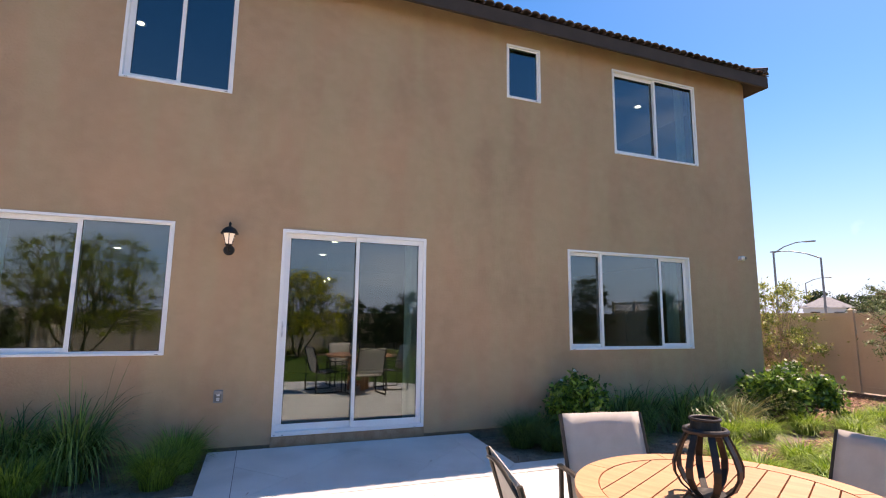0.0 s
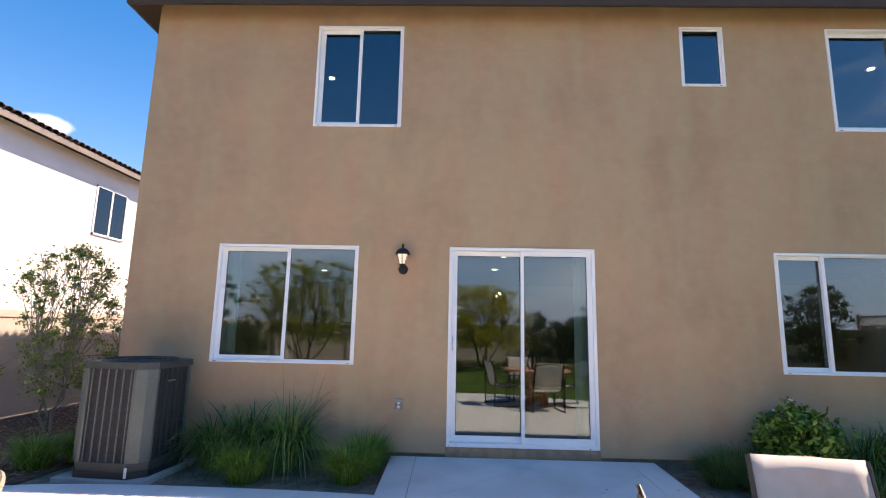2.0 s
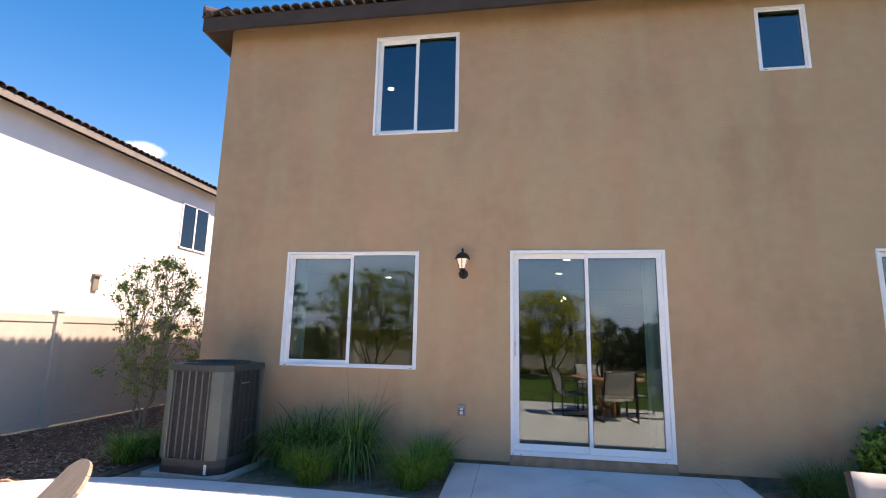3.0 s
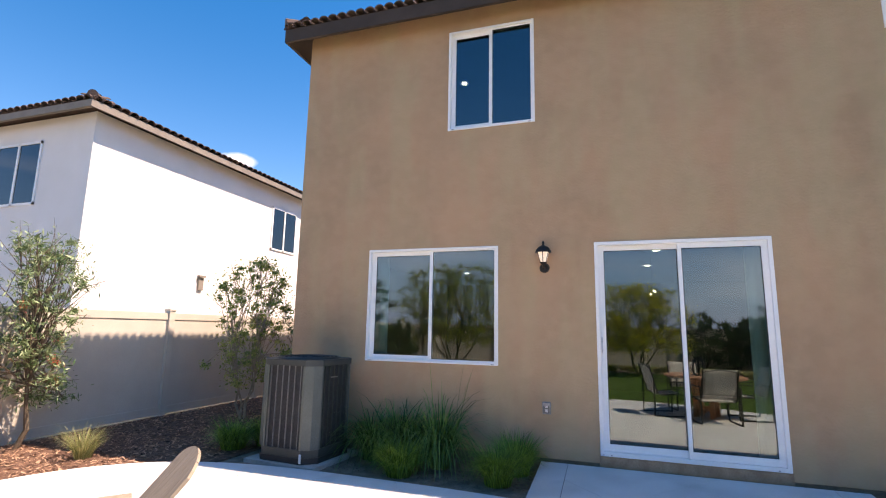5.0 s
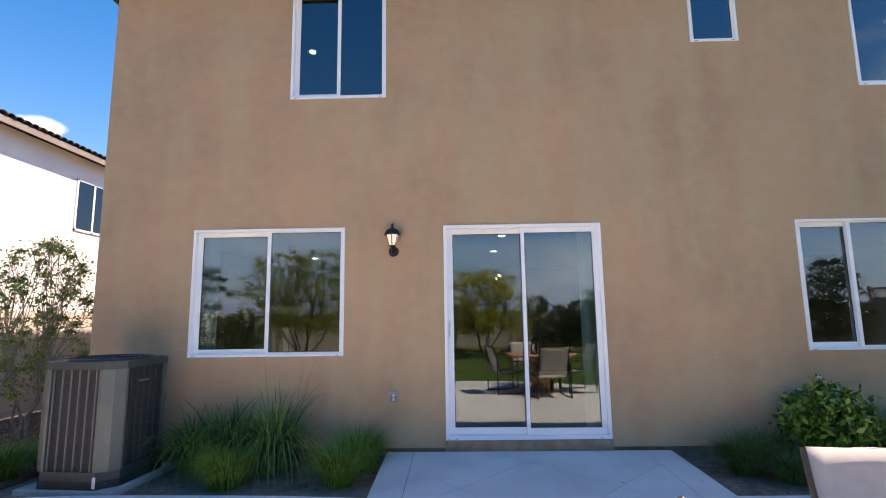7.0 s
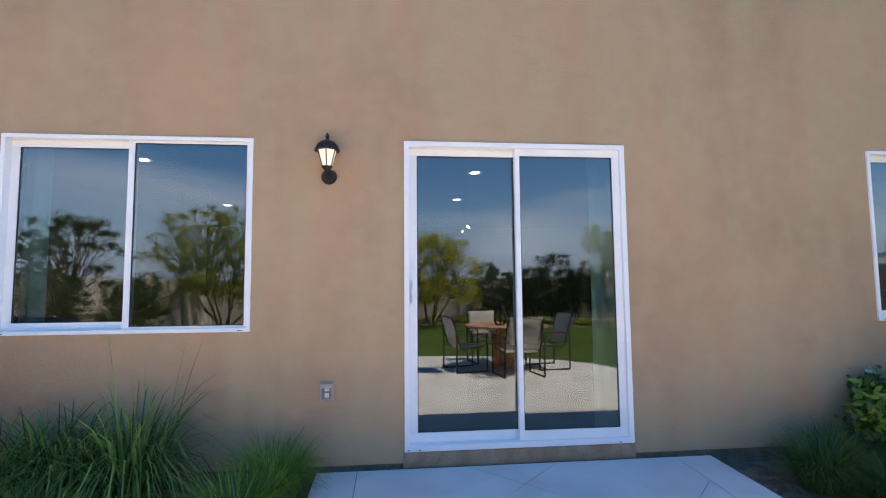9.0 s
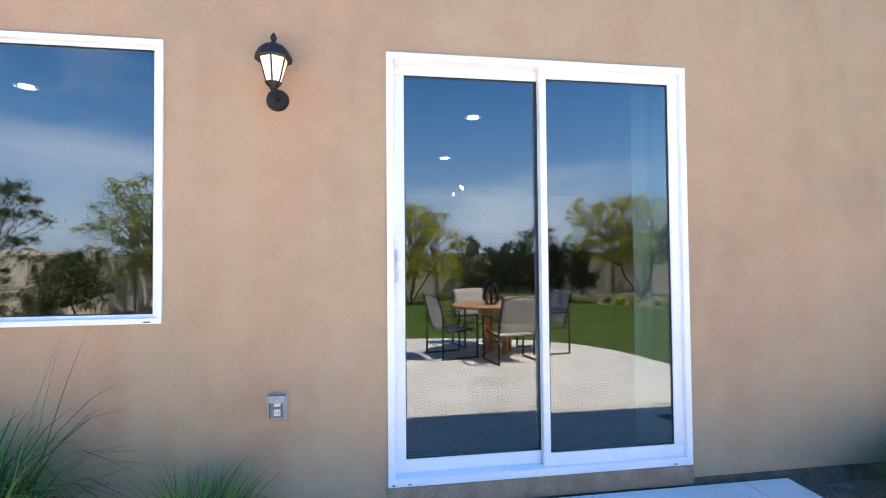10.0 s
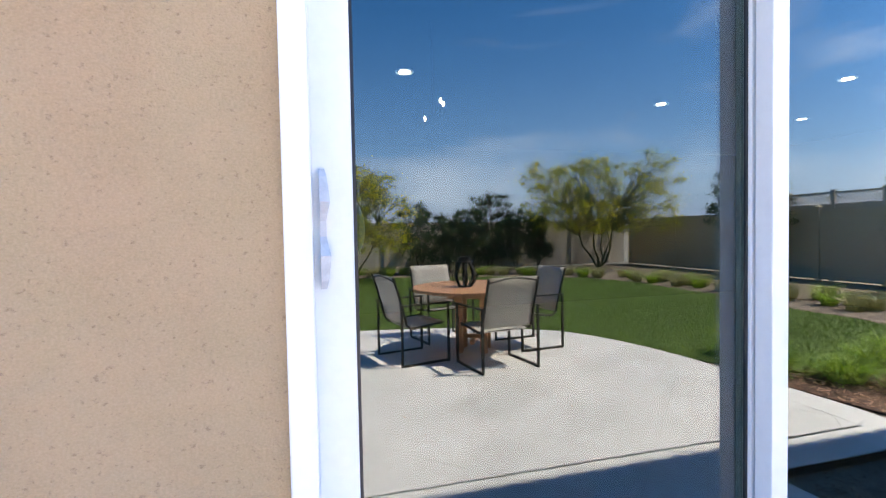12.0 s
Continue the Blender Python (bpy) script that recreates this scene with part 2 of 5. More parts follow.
def concrete_stains():
    """Faint grey water marks on the brushed concrete."""
    n, l = CONCRETE.node_tree.nodes, CONCRETE.node_tree.links
    b = n["Principled BSDF"]
    base = b.inputs["Base Color"].links[0].from_socket
    co, t, rp, m = n.new("ShaderNodeTexCoord"), n.new("ShaderNodeTexNoise"), n.new("ShaderNodeMapRange"), n.new("ShaderNodeMix")
    t.inputs["Scale"].default_value, t.inputs["Detail"].default_value, t.inputs["Distortion"].default_value = 1.1, 6.0, 0.8
    rp.inputs["From Min"].default_value, rp.inputs["From Max"].default_value = 0.56, 0.72
    rp.inputs["To Max"].default_value = 0.55
    m.data_type = "RGBA"
    m.inputs["B"].default_value = (0.42, 0.415, 0.38, 1)
    l.new(co.outputs["Object"], t.inputs["Vector"])
    l.new(t.outputs["Fac"], rp.inputs["Value"])
    l.new(rp.outputs["Result"], m.inputs["Factor"])
    l.new(base, m.inputs["A"])
    l.new(m.outputs["Result"], b.inputs["Base Color"])


concrete_stains()
CONCRETE_GREY = surface("grey_footing", (0.36, 0.34, 0.31), (0.46, 0.44, 0.4), 0.95, 6, 90, 0.4, 0.004)
JOINT = surface("dark_joint_grit", (0.13, 0.12, 0.11), (0.2, 0.19, 0.17), 0.95, 8, 90, 0.4)
MULCH = surface("bark_mulch_soil", (0.11, 0.055, 0.035), (0.25, 0.13, 0.08), 0.95, 14, 55, 1.0, 0.03, c3=(0.07, 0.04, 0.028))
SOIL = surface("dry_soil", (0.17, 0.125, 0.09), (0.31, 0.235, 0.17), 0.95, 7, 70, 0.9, 0.015, c3=(0.09, 0.065, 0.05))
LAWN = surface("lawn_base", (0.07, 0.125, 0.018), (0.115, 0.19, 0.028), 0.9, 4, 90, 0.8, 0.02, c3=(0.03, 0.06, 0.012))
EARTH = surface("far_earth", (0.20, 0.17, 0.12), (0.28, 0.24, 0.17), 0.95, 0.3, 4, 0.3, 0.02)
GLASS = glass("coated_glass")
WHITE_PLASTIC_GREY = surface("grey_white_handle", (0.6, 0.6, 0.61), (0.66, 0.66, 0.67), 0.35, 20, 90, 0.02)
DARK = surface("black_gasket", (0.02, 0.02, 0.022), (0.03, 0.03, 0.032), 0.5, 8, 60, 0.0)
# dimness indoors is put into these two colours, darker than plain paint and carpet
ROOM_DIM = surface("dimmed_room_paint", (0.07, 0.069, 0.067), (0.09, 0.088, 0.085), 0.9, 2, 40, 0.05)
CARPET = surface("dimmed_carpet", (0.022, 0.02, 0.018), (0.034, 0.03, 0.027), 0.95, 10, 120, 0.5)
CURTAIN = surface("sheer_curtain", (0.82, 0.84, 0.82), (0.86, 0.88, 0.86), 0.9, 6, 150, 0.1)
LED = glow("warm_led", (1.0, 0.9, 0.72), 9.0)
BULB = glow("warm_bulb", (1.0, 0.82, 0.5), 9.0)


# ---- mesh helpers ----
def part(name, bm, material, parent=None, label="", kind="", smooth=False):
    """Links a bmesh as one mesh object under a thing or a part."""
    me = bpy.data.meshes.new(name)
    bmesh.ops.recalc_face_normals(bm, faces=bm.faces[:])
    bm.to_mesh(me)
    bm.free()
    me.materials.append(material)
    if smooth:
        me.polygons.foreach_set("use_smooth", [True] * len(me.polygons))
    ob = new(name, me)
    if parent:
        ob.parent = parent
    return tagged(ob, label, kind=kind)


def thing(name, label, category, place=(0, 0, 0), turn=0.0, group="", kind=""):
    ob = new(name)
    ob.empty_display_size = 0.1
    ob.matrix_world = pose(*place, 0, 0, turn)
    return tagged(ob, label, category, group, kind)


def add_box(bm, x0, x1, y0, y1, z0, z1, bevel=0.0, mat=None):
    m = Matrix.Translation(((x0 + x1) / 2, (y0 + y1) / 2, (z0 + z1) / 2)) @ Matrix.Diagonal((x1 - x0, y1 - y0, z1 - z0, 1))
    made = bmesh.ops.create_cube(bm, size=1.0, matrix=m)["verts"]
    if bevel:
        edges = list({e for v in made for e in v.link_edges})
        res = bmesh.ops.bevel(bm, geom=edges, offset=bevel, segments=2, affect="EDGES", profile=0.6)
        made = list({v for f in res["faces"] for v in f.verts} | {v for v in made if v.is_valid})
    if mat is not None:
        bmesh.ops.transform(bm, matrix=mat, verts=made)
    return made


def box(x0, x1, y0, y1, z0, z1, bevel=0.0):
    bm = bmesh.new()
    add_box(bm, x0, x1, y0, y1, z0, z1, bevel)
    return bm


def boxes(*dims, bevel=0.0):
    bm = bmesh.new()
    for d in dims:
        add_box(bm, *d, bevel=bevel)
    return bm


def add_tube(bm, points, radius, sides=8, cap=True):
    """A tube along points; radius may be one number or one for each point."""
    pts = [Vector(p) for p in points]
    rad = radius if isinstance(radius, (list, tuple)) else [radius] * len(pts)
    rings = []
    for i, p in enumerate(pts):
        d = (pts[min(i + 1, len(pts) - 1)] - pts[max(i - 1, 0)]).normalized()
        u = d.orthogonal().normalized() if i == 0 else (side - side.dot(d) * d).normalized()
        side = u
        v = d.cross(u)
        rings.append([bm.verts.new(p + rad[i] * (math.cos(a) * u + math.sin(a) * v)) for a in (2 * math.pi * k / sides for k in range(sides))])
    for a, b in zip(rings, rings[1:]):
        for k in range(sides):
            bm.faces.new((a[k], a[(k + 1) % sides], b[(k + 1) % sides], b[k]))
    if cap:
        bm.faces.new(rings[0][::-1])
        bm.faces.new(rings[-1])


def add_disc_prism(bm, cx, cy, r, z0, z1, sides=32):
    bmesh.ops.create_cone(bm, cap_ends=True, segments=sides, radius1=r, radius2=r, depth=z1 - z0, matrix=Matrix.Translation((cx, cy, (z0 + z1) / 2)))


def prism(points, z0, z1):
    """A plate from a plan outline."""
    bm = bmesh.new()
    lo = [bm.verts.new((x, y, z0)) for x, y in points]
    hi = [bm.verts.new((x, y, z1)) for x, y in points]
    bm.faces.new(hi)
    bm.faces.new(lo[::-1])
    for i in range(len(points)):
        j = (i + 1) % len(points)
        bm.faces.new((lo[i], lo[j], hi[j], hi[i]))
    return bm


def wall_mesh(u_range, z_range, holes, depth, along="x"):
    """A thick wall with rectangular holes through it. depth: its two faces on the other axis."""
    us = sorted({*u_range, *(h[0] for h in holes), *(h[1] for h in holes)})
    zs = sorted({*z_range, *(h[2] for h in holes), *(h[3] for h in holes)})
    bm = bmesh.new()
    at = {}

    def v(i, j, k):
        if (i, j, k) not in at:
            p = (us[i], depth[k], zs[j]) if along == "x" else (depth[k], us[i], zs[j])
            at[i, j, k] = bm.verts.new(p)
        return at[i, j, k]

    def solid(i, j):
        if not (0 <= i < len(us) - 1 and 0 <= j < len(zs) - 1):
            return False
        cu, cz = (us[i] + us[i + 1]) / 2, (zs[j] + zs[j + 1]) / 2
        return not any(h[0] < cu < h[1] and h[2] < cz < h[3] for h in holes)

    for i in range(len(us) - 1):
        for j in range(len(zs) - 1):
            if solid(i, j):
                for k in (0, 1):
                    bm.faces.new((v(i, j, k), v(i + 1, j, k), v(i + 1, j + 1, k), v(i, j + 1, k)))
                for di, dj, a, b in ((-1, 0, (i, j), (i, j + 1)), (1, 0, (i + 1, j), (i + 1, j + 1)), (0, -1, (i, j), (i + 1, j)), (0, 1, (i, j + 1), (i + 1, j + 1))):
                    if not solid(i + di, j + dj):
                        bm.faces.new((v(*a, 0), v(*b, 0), v(*b, 1), v(*a, 1)))
    return bm


# ---- ground ----
def blend_curve(points, steps=6):
    """A smooth closed outline through plan points."""
    out, n = [], len(points)
    for i in range(n):
        p0, p1, p2, p3 = (Vector(points[(i + k) % n]) for k in (-1, 0, 1, 2))
        for s in range(steps):
            t = s / steps
            out.append(0.5 * (2 * p1 + (p2 - p0) * t + (2 * p0 - 5 * p1 + 4 * p2 - p3) * t * t + (3 * p1 - p0 - 3 * p2 + p3) * t ** 3))
    return [(p.x, p.y) for p in out]


YW = 5.65                      # outer face of the back wall
HX0, HX1, HY1 = -4.38, 7.96, 18.0
FXL, FXR, FYB = -7.5, 12.6, -11.0

tagged(part("ground", prism([(-400, -400), (400, -400), (400, 400), (-400, 400)], -0.4, -0.12), EARTH), "dry bare earth round the houses", "ground", kind="structure")
tagged(part("planting_bed", prism([(FXL, FYB), (FXR, FYB), (FXR, 16), (FXL, 16)], -0.12, -0.05), SOIL), "brown planting soil of the fenced back yard", "soil", kind="structure")

LAWN_EDGE = blend_curve([(-6.0, -6.5), (-3.5, -8.2), (0.5, -8.9), (3.6, -8.4), (6.6, -6.9), (8.0, -5.2), (8.1, -2.2), (7.8, 0.0), (7.6, 1.6), (6.5, 2.6), (5.0, 3.0), (4.2, 2.7), (3.2, 1.6), (1.5, 0.6), (-2.5, 0.4), (-5.2, 1.0), (-6.3, -2.0)])
tagged(part("lawn", prism(LAWN_EDGE, -0.05, -0.035), LAWN), "mown green lawn beside the concrete patio", "lawn", kind="structure")

RIM = [(2.28, 4.33), (3.2, 4.33), (3.66, 4.25), (3.78, 3.8), (3.74, 2.9), (3.68, 2.1), (3.5, 1.3), (3.1, 0.55), (2.3, 0.05), (1.3, -0.3), (0.3, -0.45), (-1.0, -0.5), (-2.6, -0.3), (-4.2, 0.3), (-5.4, 1.4), (-5.86, 2.5), (-5.62, 3.4), (-5.1, 3.98), (-4.4, 4.3), (-3.5, 4.42), (-2.5, 4.42), (-1.6, 4.39), (-0.86, 4.33)]


def open_curve(points, steps=4):
    out, pts = [], [points[0]] + list(points) + [points[-1]]
    for i in range(1, len(pts) - 2):
        p0, p1, p2, p3 = (Vector(pts[i + k]) for k in (-1, 0, 1, 2))
        for q in range(steps):
            t = q / steps
            out.append(0.5 * (2 * p1 + (p2 - p0) * t + (2 * p0 - 5 * p1 + 4 * p2 - p3) * t * t + (3 * p1 - p0 - 3 * p2 + p3) * t ** 3))
    return out + [Vector(points[-1])]


OUTER = open_curve(RIM)
INNER = []
for i, p in enumerate(OUTER):
    d = (OUTER[min(i + 1, len(OUTER) - 1)] - OUTER[max(i - 1, 0)]).normalized()
    INNER.append(p + 0.3 * Vector((d.y, -d.x)))
INNER[0], INNER[-1] = Vector((1.986, 4.026)), Vector((-0.566, 4.026))
PLATE = [(p.x, p.y) for p in OUTER]
tagged(part("patio", prism(PLATE, -0.12, -0.006), JOINT), "pale grey brushed concrete patio with cut joints", "patio", kind="structure")
tagged(part("pad", prism([(-0.86, 4.335), (2.28, 4.335), (2.28, 5.605), (-0.86, 5.605)], -0.12, -0.006), JOINT), "concrete pad before the sliding door", "pad", kind="structure")


def slab(points, parent, cuts=()):
    """One concrete field between cut joints, with sides of its own."""
    bm = bmesh.new()
    bm.faces.new([bm.verts.new((x, y, 0.0)) for x, y in points])
    bmesh.ops.triangulate(bm, faces=bm.faces[:])
    for co, no in cuts:
        bmesh.ops.bisect_plane(bm, geom=bm.verts[:] + bm.edges[:] + bm.faces[:], plane_co=co, plane_no=no, clear_outer=True)
    if not bm.faces or sum(f.calc_area() for f in bm.faces) < 0.002:
        bm.free()
        return
    made = bmesh.ops.extrude_face_region(bm, geom=bm.faces[:])["geom"]
    bmesh.ops.translate(bm, vec=(0, 0, -0.005), verts=[v for v in made if isinstance(v, bmesh.types.BMVert)])
    part("slab", bm, CONCRETE, parent)


def diamonds(points, parent, p0, q0, step, gap=0.003):
    """Cuts a plan into diamonds along x + y = p0 + k step and y - x = q0 + k step."""
    ps, qs = [x + y for x, y in points], [y - x for x, y in points]
    for i in range(math.floor((min(ps) - p0) / step), math.ceil((max(ps) - p0) / step)):
        for j in range(math.floor((min(qs) - q0) / step), math.ceil((max(qs) - q0) / step)):
            a, b, c, d = p0 + i * step + gap, p0 + (i + 1) * step - gap, q0 + j * step + gap, q0 + (j + 1) * step - gap
            slab(points, parent, (((a / 2, a / 2, 0), (-1, -1, 0)), ((b / 2, b / 2, 0), (1, 1, 0)), ((-c / 2, c / 2, 0), (1, -1, 0)), ((-d / 2, d / 2, 0), (-1, 1, 0))))


def lay_slabs():
    patio, pad = bpy.data.objects["patio"], bpy.data.objects["pad"]
    inner = [p + 0.006 * (q - p).normalized() * -1 if p != q else p for p, q in zip(INNER, OUTER)]
    inner[0], inner[-1] = Vector((1.975, 4.02)), Vector((-0.555, 4.02))
    diamonds([(1.975, 4.36)] + [(p.x, p.y) for p in inner] + [(-0.555, 4.36)], patio, 4.47, 0.34, 1.42)
    for i in range(0, len(OUTER) - 1, 6):
        span = list(range(i, min(i + 7, len(OUTER))))
        slab([(OUTER[k].x, OUTER[k].y) for k in span] + [(INNER[k].x, INNER[k].y) for k in reversed(span)], patio)
    slab([(1.981, 4.03), (2.277, 4.335), (1.981, 4.335)], patio)
    slab([(-0.561, 4.03), (-0.561, 4.335), (-0.857, 4.335)], patio)
    slab([(-0.86, 4.335), (-0.561, 4.335), (-0.561, 5.6), (-0.86, 5.6)], pad)
    slab([(1.981, 4.335), (2.28, 4.335), (2.28, 5.6), (1.981, 5.6)], pad)
    diamonds([(-0.555, 4.335), (1.975, 4.335), (1.975, 5.6), (-0.555, 5.6)], pad, 4.47, 0.34, 1.42)
    pad.matrix_world = Matrix.Translation((0, 4.335, 0)) @ pose(0, 0, 0, 1.9) @ Matrix.Translation((0, -4.335, 0))


# ---- house ----
DOOR = (-0.2, 1.66, 0.155, 2.612)
WIN_W = (-3.21, -1.38, 1.1, 2.61)
WIN_X = (3.93, 6.35, 1.1, 2.61)
WIN_U = (-2.09, -0.89, 4.25, 5.735)
WIN_S = (2.91, 3.5, 4.88, 5.755)
WIN_V = (4.89, 6.7, 4.255, 5.735)
WTOP = 6.1
tagged(part("wall_back", wall_mesh((HX0, HX1), (0.07, WTOP), [DOOR, WIN_W, WIN_X, WIN_U, WIN_S, WIN_V], (YW, YW + 0.18)), STUCCO), "tan stucco rear wall of a two-storey house", "wall", kind="structure")
tagged(part("wall_side", wall_mesh((YW + 0.18, HY1), (0.05, WTOP), [], (HX0, HX0 + 0.18), "y"), STUCCO), "tan stucco side wall", "wall", kind="structure")
tagged(part("wall_side", wall_mesh((YW + 0.18, HY1), (0.05, WTOP), [], (HX1 - 0.18, HX1), "y"), STUCCO), "tan stucco side wall", "wall", kind="structure")
tagged(part("wall_front", wall_mesh((HX0, HX1), (0.05, WTOP), [], (HY1, HY1 + 0.18)), STUCCO), "tan stucco front wall", "wall", kind="structure")
tagged(part("footing", box(HX0 + 0.02, HX1 - 0.02, YW + 0.02, HY1 + 0.16, -0.1, 0.069), SOIL), "soil-stained concrete footing under the stucco", "footing", kind="structure")
# floor, ceilings and partitions carry the unlit room's dimness in their colour
tagged(part("floor", box(HX0 + 0.18, HX1 - 0.18, YW + 0.18, HY1, 0.06, 0.15), CARPET), "floor indoors, darkened to suit the dim room", "floor", kind="structure")
tagged(part("ceiling", box(HX0 + 0.18, HX1 - 0.18, YW + 0.18, HY1, 2.74, 3.0), ROOM_DIM), "painted ceiling of the ground floor", "ceiling", kind="structure")
tagged(part("ceiling", box(HX0 + 0.18, HX1 - 0.18, YW + 0.18, HY1, 5.85, 5.9), ROOM_DIM), "painted ceiling of the upper floor", "ceiling", kind="structure")
tagged(part("partition", box(HX0 + 0.18, HX1 - 0.18, 12.4, 12.5, 0.15, 2.74), ROOM_DIM), "painted inner wall", "wall", kind="structure")
tagged(part("partition", box(HX0 + 0.18, HX1 - 0.18, 9.4, 9.5, 3.0, 5.85), ROOM_DIM), "painted inner wall upstairs", "wall", kind="structure")


def window(name, hole, kind, label):
    """A white vinyl window. kind: slider panes as (u0, u1, set_forward) in shares of the width."""
    x0, x1, z0, z1 = hole
    w = thing(name, label, "window", ((x0 + x1) / 2, YW, z0), kind="structure")
    hw, h, f = (x1 - x0) / 2, z1 - z0, 0.03
    part("window_frame", boxes((-hw, hw, -0.016, 0.10, 0, f), (-hw, hw, -0.016, 0.10, h - f, h), (-hw, -hw + f, -0.0155, 0.10, f, h - f), (hw - f, hw, -0.0155, 0.10, f, h - f), bevel=0.003), VINYL, w)
    for sx in (-hw + 0.07, hw - 0.07):
        part("weep_slot", box(sx - 0.018, sx + 0.018, -0.0185, -0.0158, 0.007, 0.013), DARK, w)
    for u0, u1, fwd in kind:
        a, b = -hw + f + u0 * (2 * hw - 2 * f), -hw + f + u1 * (2 * hw - 2 * f)
        if u0 > 0:
            a -= 0.022
        if u1 < 1:
            b += 0.022
        y = 0.012 if fwd else 0.05
        s = 0.018 if fwd else 0.055
        sl, sr = (s + 0.006 if u0 == 0 else 0.045), (s + 0.006 if u1 == 1 else 0.045)
        sash = part("sash", boxes((a, b, y, y + 0.034, f, f + s), (a, b, y, y + 0.034, h - f - s, h - f), (a, a + sl, y + 0.001, y + 0.033, f + s, h - f - s), (b - sr, b, y + 0.001, y + 0.033, f + s, h - f - s), bevel=0.002), VINYL, w)
        pane = part("pane", box(a + sl - 0.003, b - sr + 0.003, y + 0.014, y + 0.018, f + s - 0.003, h - f - s + 0.003), GLASS, sash)
        pane.visible_shadow = False
        part("gasket", boxes((a + sl, a + sl + 0.005, y + 0.008, y + 0.013, f + s, h - f - s), (b - sr - 0.005, b - sr, y + 0.008, y + 0.013, f + s, h - f - s), (a + sl + 0.005, b - sr - 0.005, y + 0.008, y + 0.013, f + s, f + s + 0.005), (a + sl + 0.005, b - sr - 0.005, y + 0.008, y + 0.013, h - f - s - 0.005, h - f - s)), DARK, sash)
    return w


window("window_1", WIN_W, ((0, 0.5, False), (0.5, 1, True)), "white vinyl two-pane slider over the ornamental grass")
window("window_2", WIN_X, ((0, 0.25, False), (0.25, 0.75, True), (0.75, 1, False)), "wide white vinyl three-pane window behind the shrubs")
window("window_3", WIN_U, ((0, 0.5, False), (0.5, 1, True)), "white vinyl two-pane slider on the upper floor")
window("window_4", WIN_S, ((0, 1, True),), "small white vinyl fixed window near the roof")
window("window_5", WIN_V, ((0, 0.5, False), (0.5, 1, True)), "white vinyl upper slider with a sheer curtain")


def sliding_door():
    x0, x1, z0, z1 = DOOR
    d = thing("door_1", "closed white vinyl two-panel sliding glass door on the patio", "sliding door", ((x0 + x1) / 2, YW, z0), kind="structure")
    hw, h, f = (x1 - x0) / 2, z1 - z0, 0.04
    part("door_frame", boxes((-hw, hw, -0.02, 0.14, 0, 0.045), (-hw, hw, -0.02, 0.14, h - f, h), (-hw, -hw + f, -0.0195, 0.14, 0.045, h - f), (hw - f, hw, -0.0195, 0.14, 0.045, h - f), bevel=0.003), VINYL, d)
    for name, a, b, y, sl, sr in (("sliding_panel", -hw + f, 0.02, 0.058, 0.066, 0.03), ("fixed_panel", -0.013, hw - f, 0.008, 0.042, 0.062)):
        s = 0.06
        p = part(name, boxes((a, b, y, y + 0.042, 0.045, 0.12), (a, b, y, y + 0.042, h - f - s, h - f), (a, a + sl, y + 0.001, y + 0.041, 0.12, h - f - s), (b - sr, b, y + 0.001, y + 0.041, 0.12, h - f - s), bevel=0.003), VINYL, d)
        pane = part("pane", box(a + sl - 0.004, b - sr + 0.004, y + 0.016, y + 0.022, 0.117, h - f - s + 0.003), GLASS, p)
        pane.visible_shadow = False
        part("gasket", boxes((a + sl, a + sl + 0.006, y + 0.010, y + 0.0155, 0.12, h - f - s), (b - sr - 0.006, b - sr, y + 0.010, y + 0.0155, 0.12, h - f - s), (a + sl + 0.006, b - sr - 0.006, y + 0.010, y + 0.0155, 0.12, 0.126), (a + sl + 0.006, b - sr - 0.006, y + 0.010, y + 0.0155, h - f - s - 0.006, h - f - s)), DARK, p)
    for sx in (-hw + 0.03, -hw + 0.12, hw - 0.12):
        part("weep_slot", box(sx - 0.008, sx + 0.008, -0.0225, -0.0198, 0.01, 0.016), DARK, d)
    bm = bmesh.new()
    add_tube(bm, [(-0.845 + 0.04 * math.sin(math.pi * k / 10), 0.125, 1.235 + 0.06 * math.cos(math.pi * k / 10)) for k in range(11)], 0.007, 8)
    part("inner_handle", bm, WHITE_PLASTIC_GREY, d, "curved pale handle indoors")
    hx = -hw + f + 0.012
    bm = bmesh.new()
    prof = [(0.0, 0.095), (0.012, 0.082), (0.024, 0.055), (0.028, 0.042), (0.012, 0.024), (0.004, 0.012), (0.004, -0.012), (0.012, -0.024), (0.028, -0.042), (0.024, -0.055), (0.012, -0.082), (0.0, -0.095)]
    lo = [bm.verts.new((hx + 0.009, 0.055, 1.235 + z)) for _, z in prof]
    a = [bm.verts.new((hx, 0.055 - 0.8 * e - 0.004, 1.235 + z)) for e, z in prof]
    b = [bm.verts.new((hx + 0.009 + 0.25 * e, 0.055 - 0.6 * e - 0.004, 1.235 + z)) for e, z in prof]
    lo2 = [bm.verts.new((hx, 0.055, 1.235 + z)) for _, z in prof]
    n = len(prof)
    for i in range(n - 1):
        for p, q in ((lo2, a), (a, b), (b, lo)):
            bm.faces.new((p[i], p[i + 1], q[i + 1], q[i]))
    part("door_handle", bm, WHITE_PLASTIC_GREY, d, "white moulded pull handle")
    return d


sliding_door()
tagged(part("sill", box(DOOR[0] - 0.01, DOOR[1] + 0.01, YW - 0.008, YW + 0.14, 0.03, 0.148, 0.004), surface("mortar_sill", (0.34, 0.21, 0.13), (0.46, 0.31, 0.20), 0.95, 9, 80, 0.5)), "rough tan mortar sill under the sliding door", "sill", kind="structure")


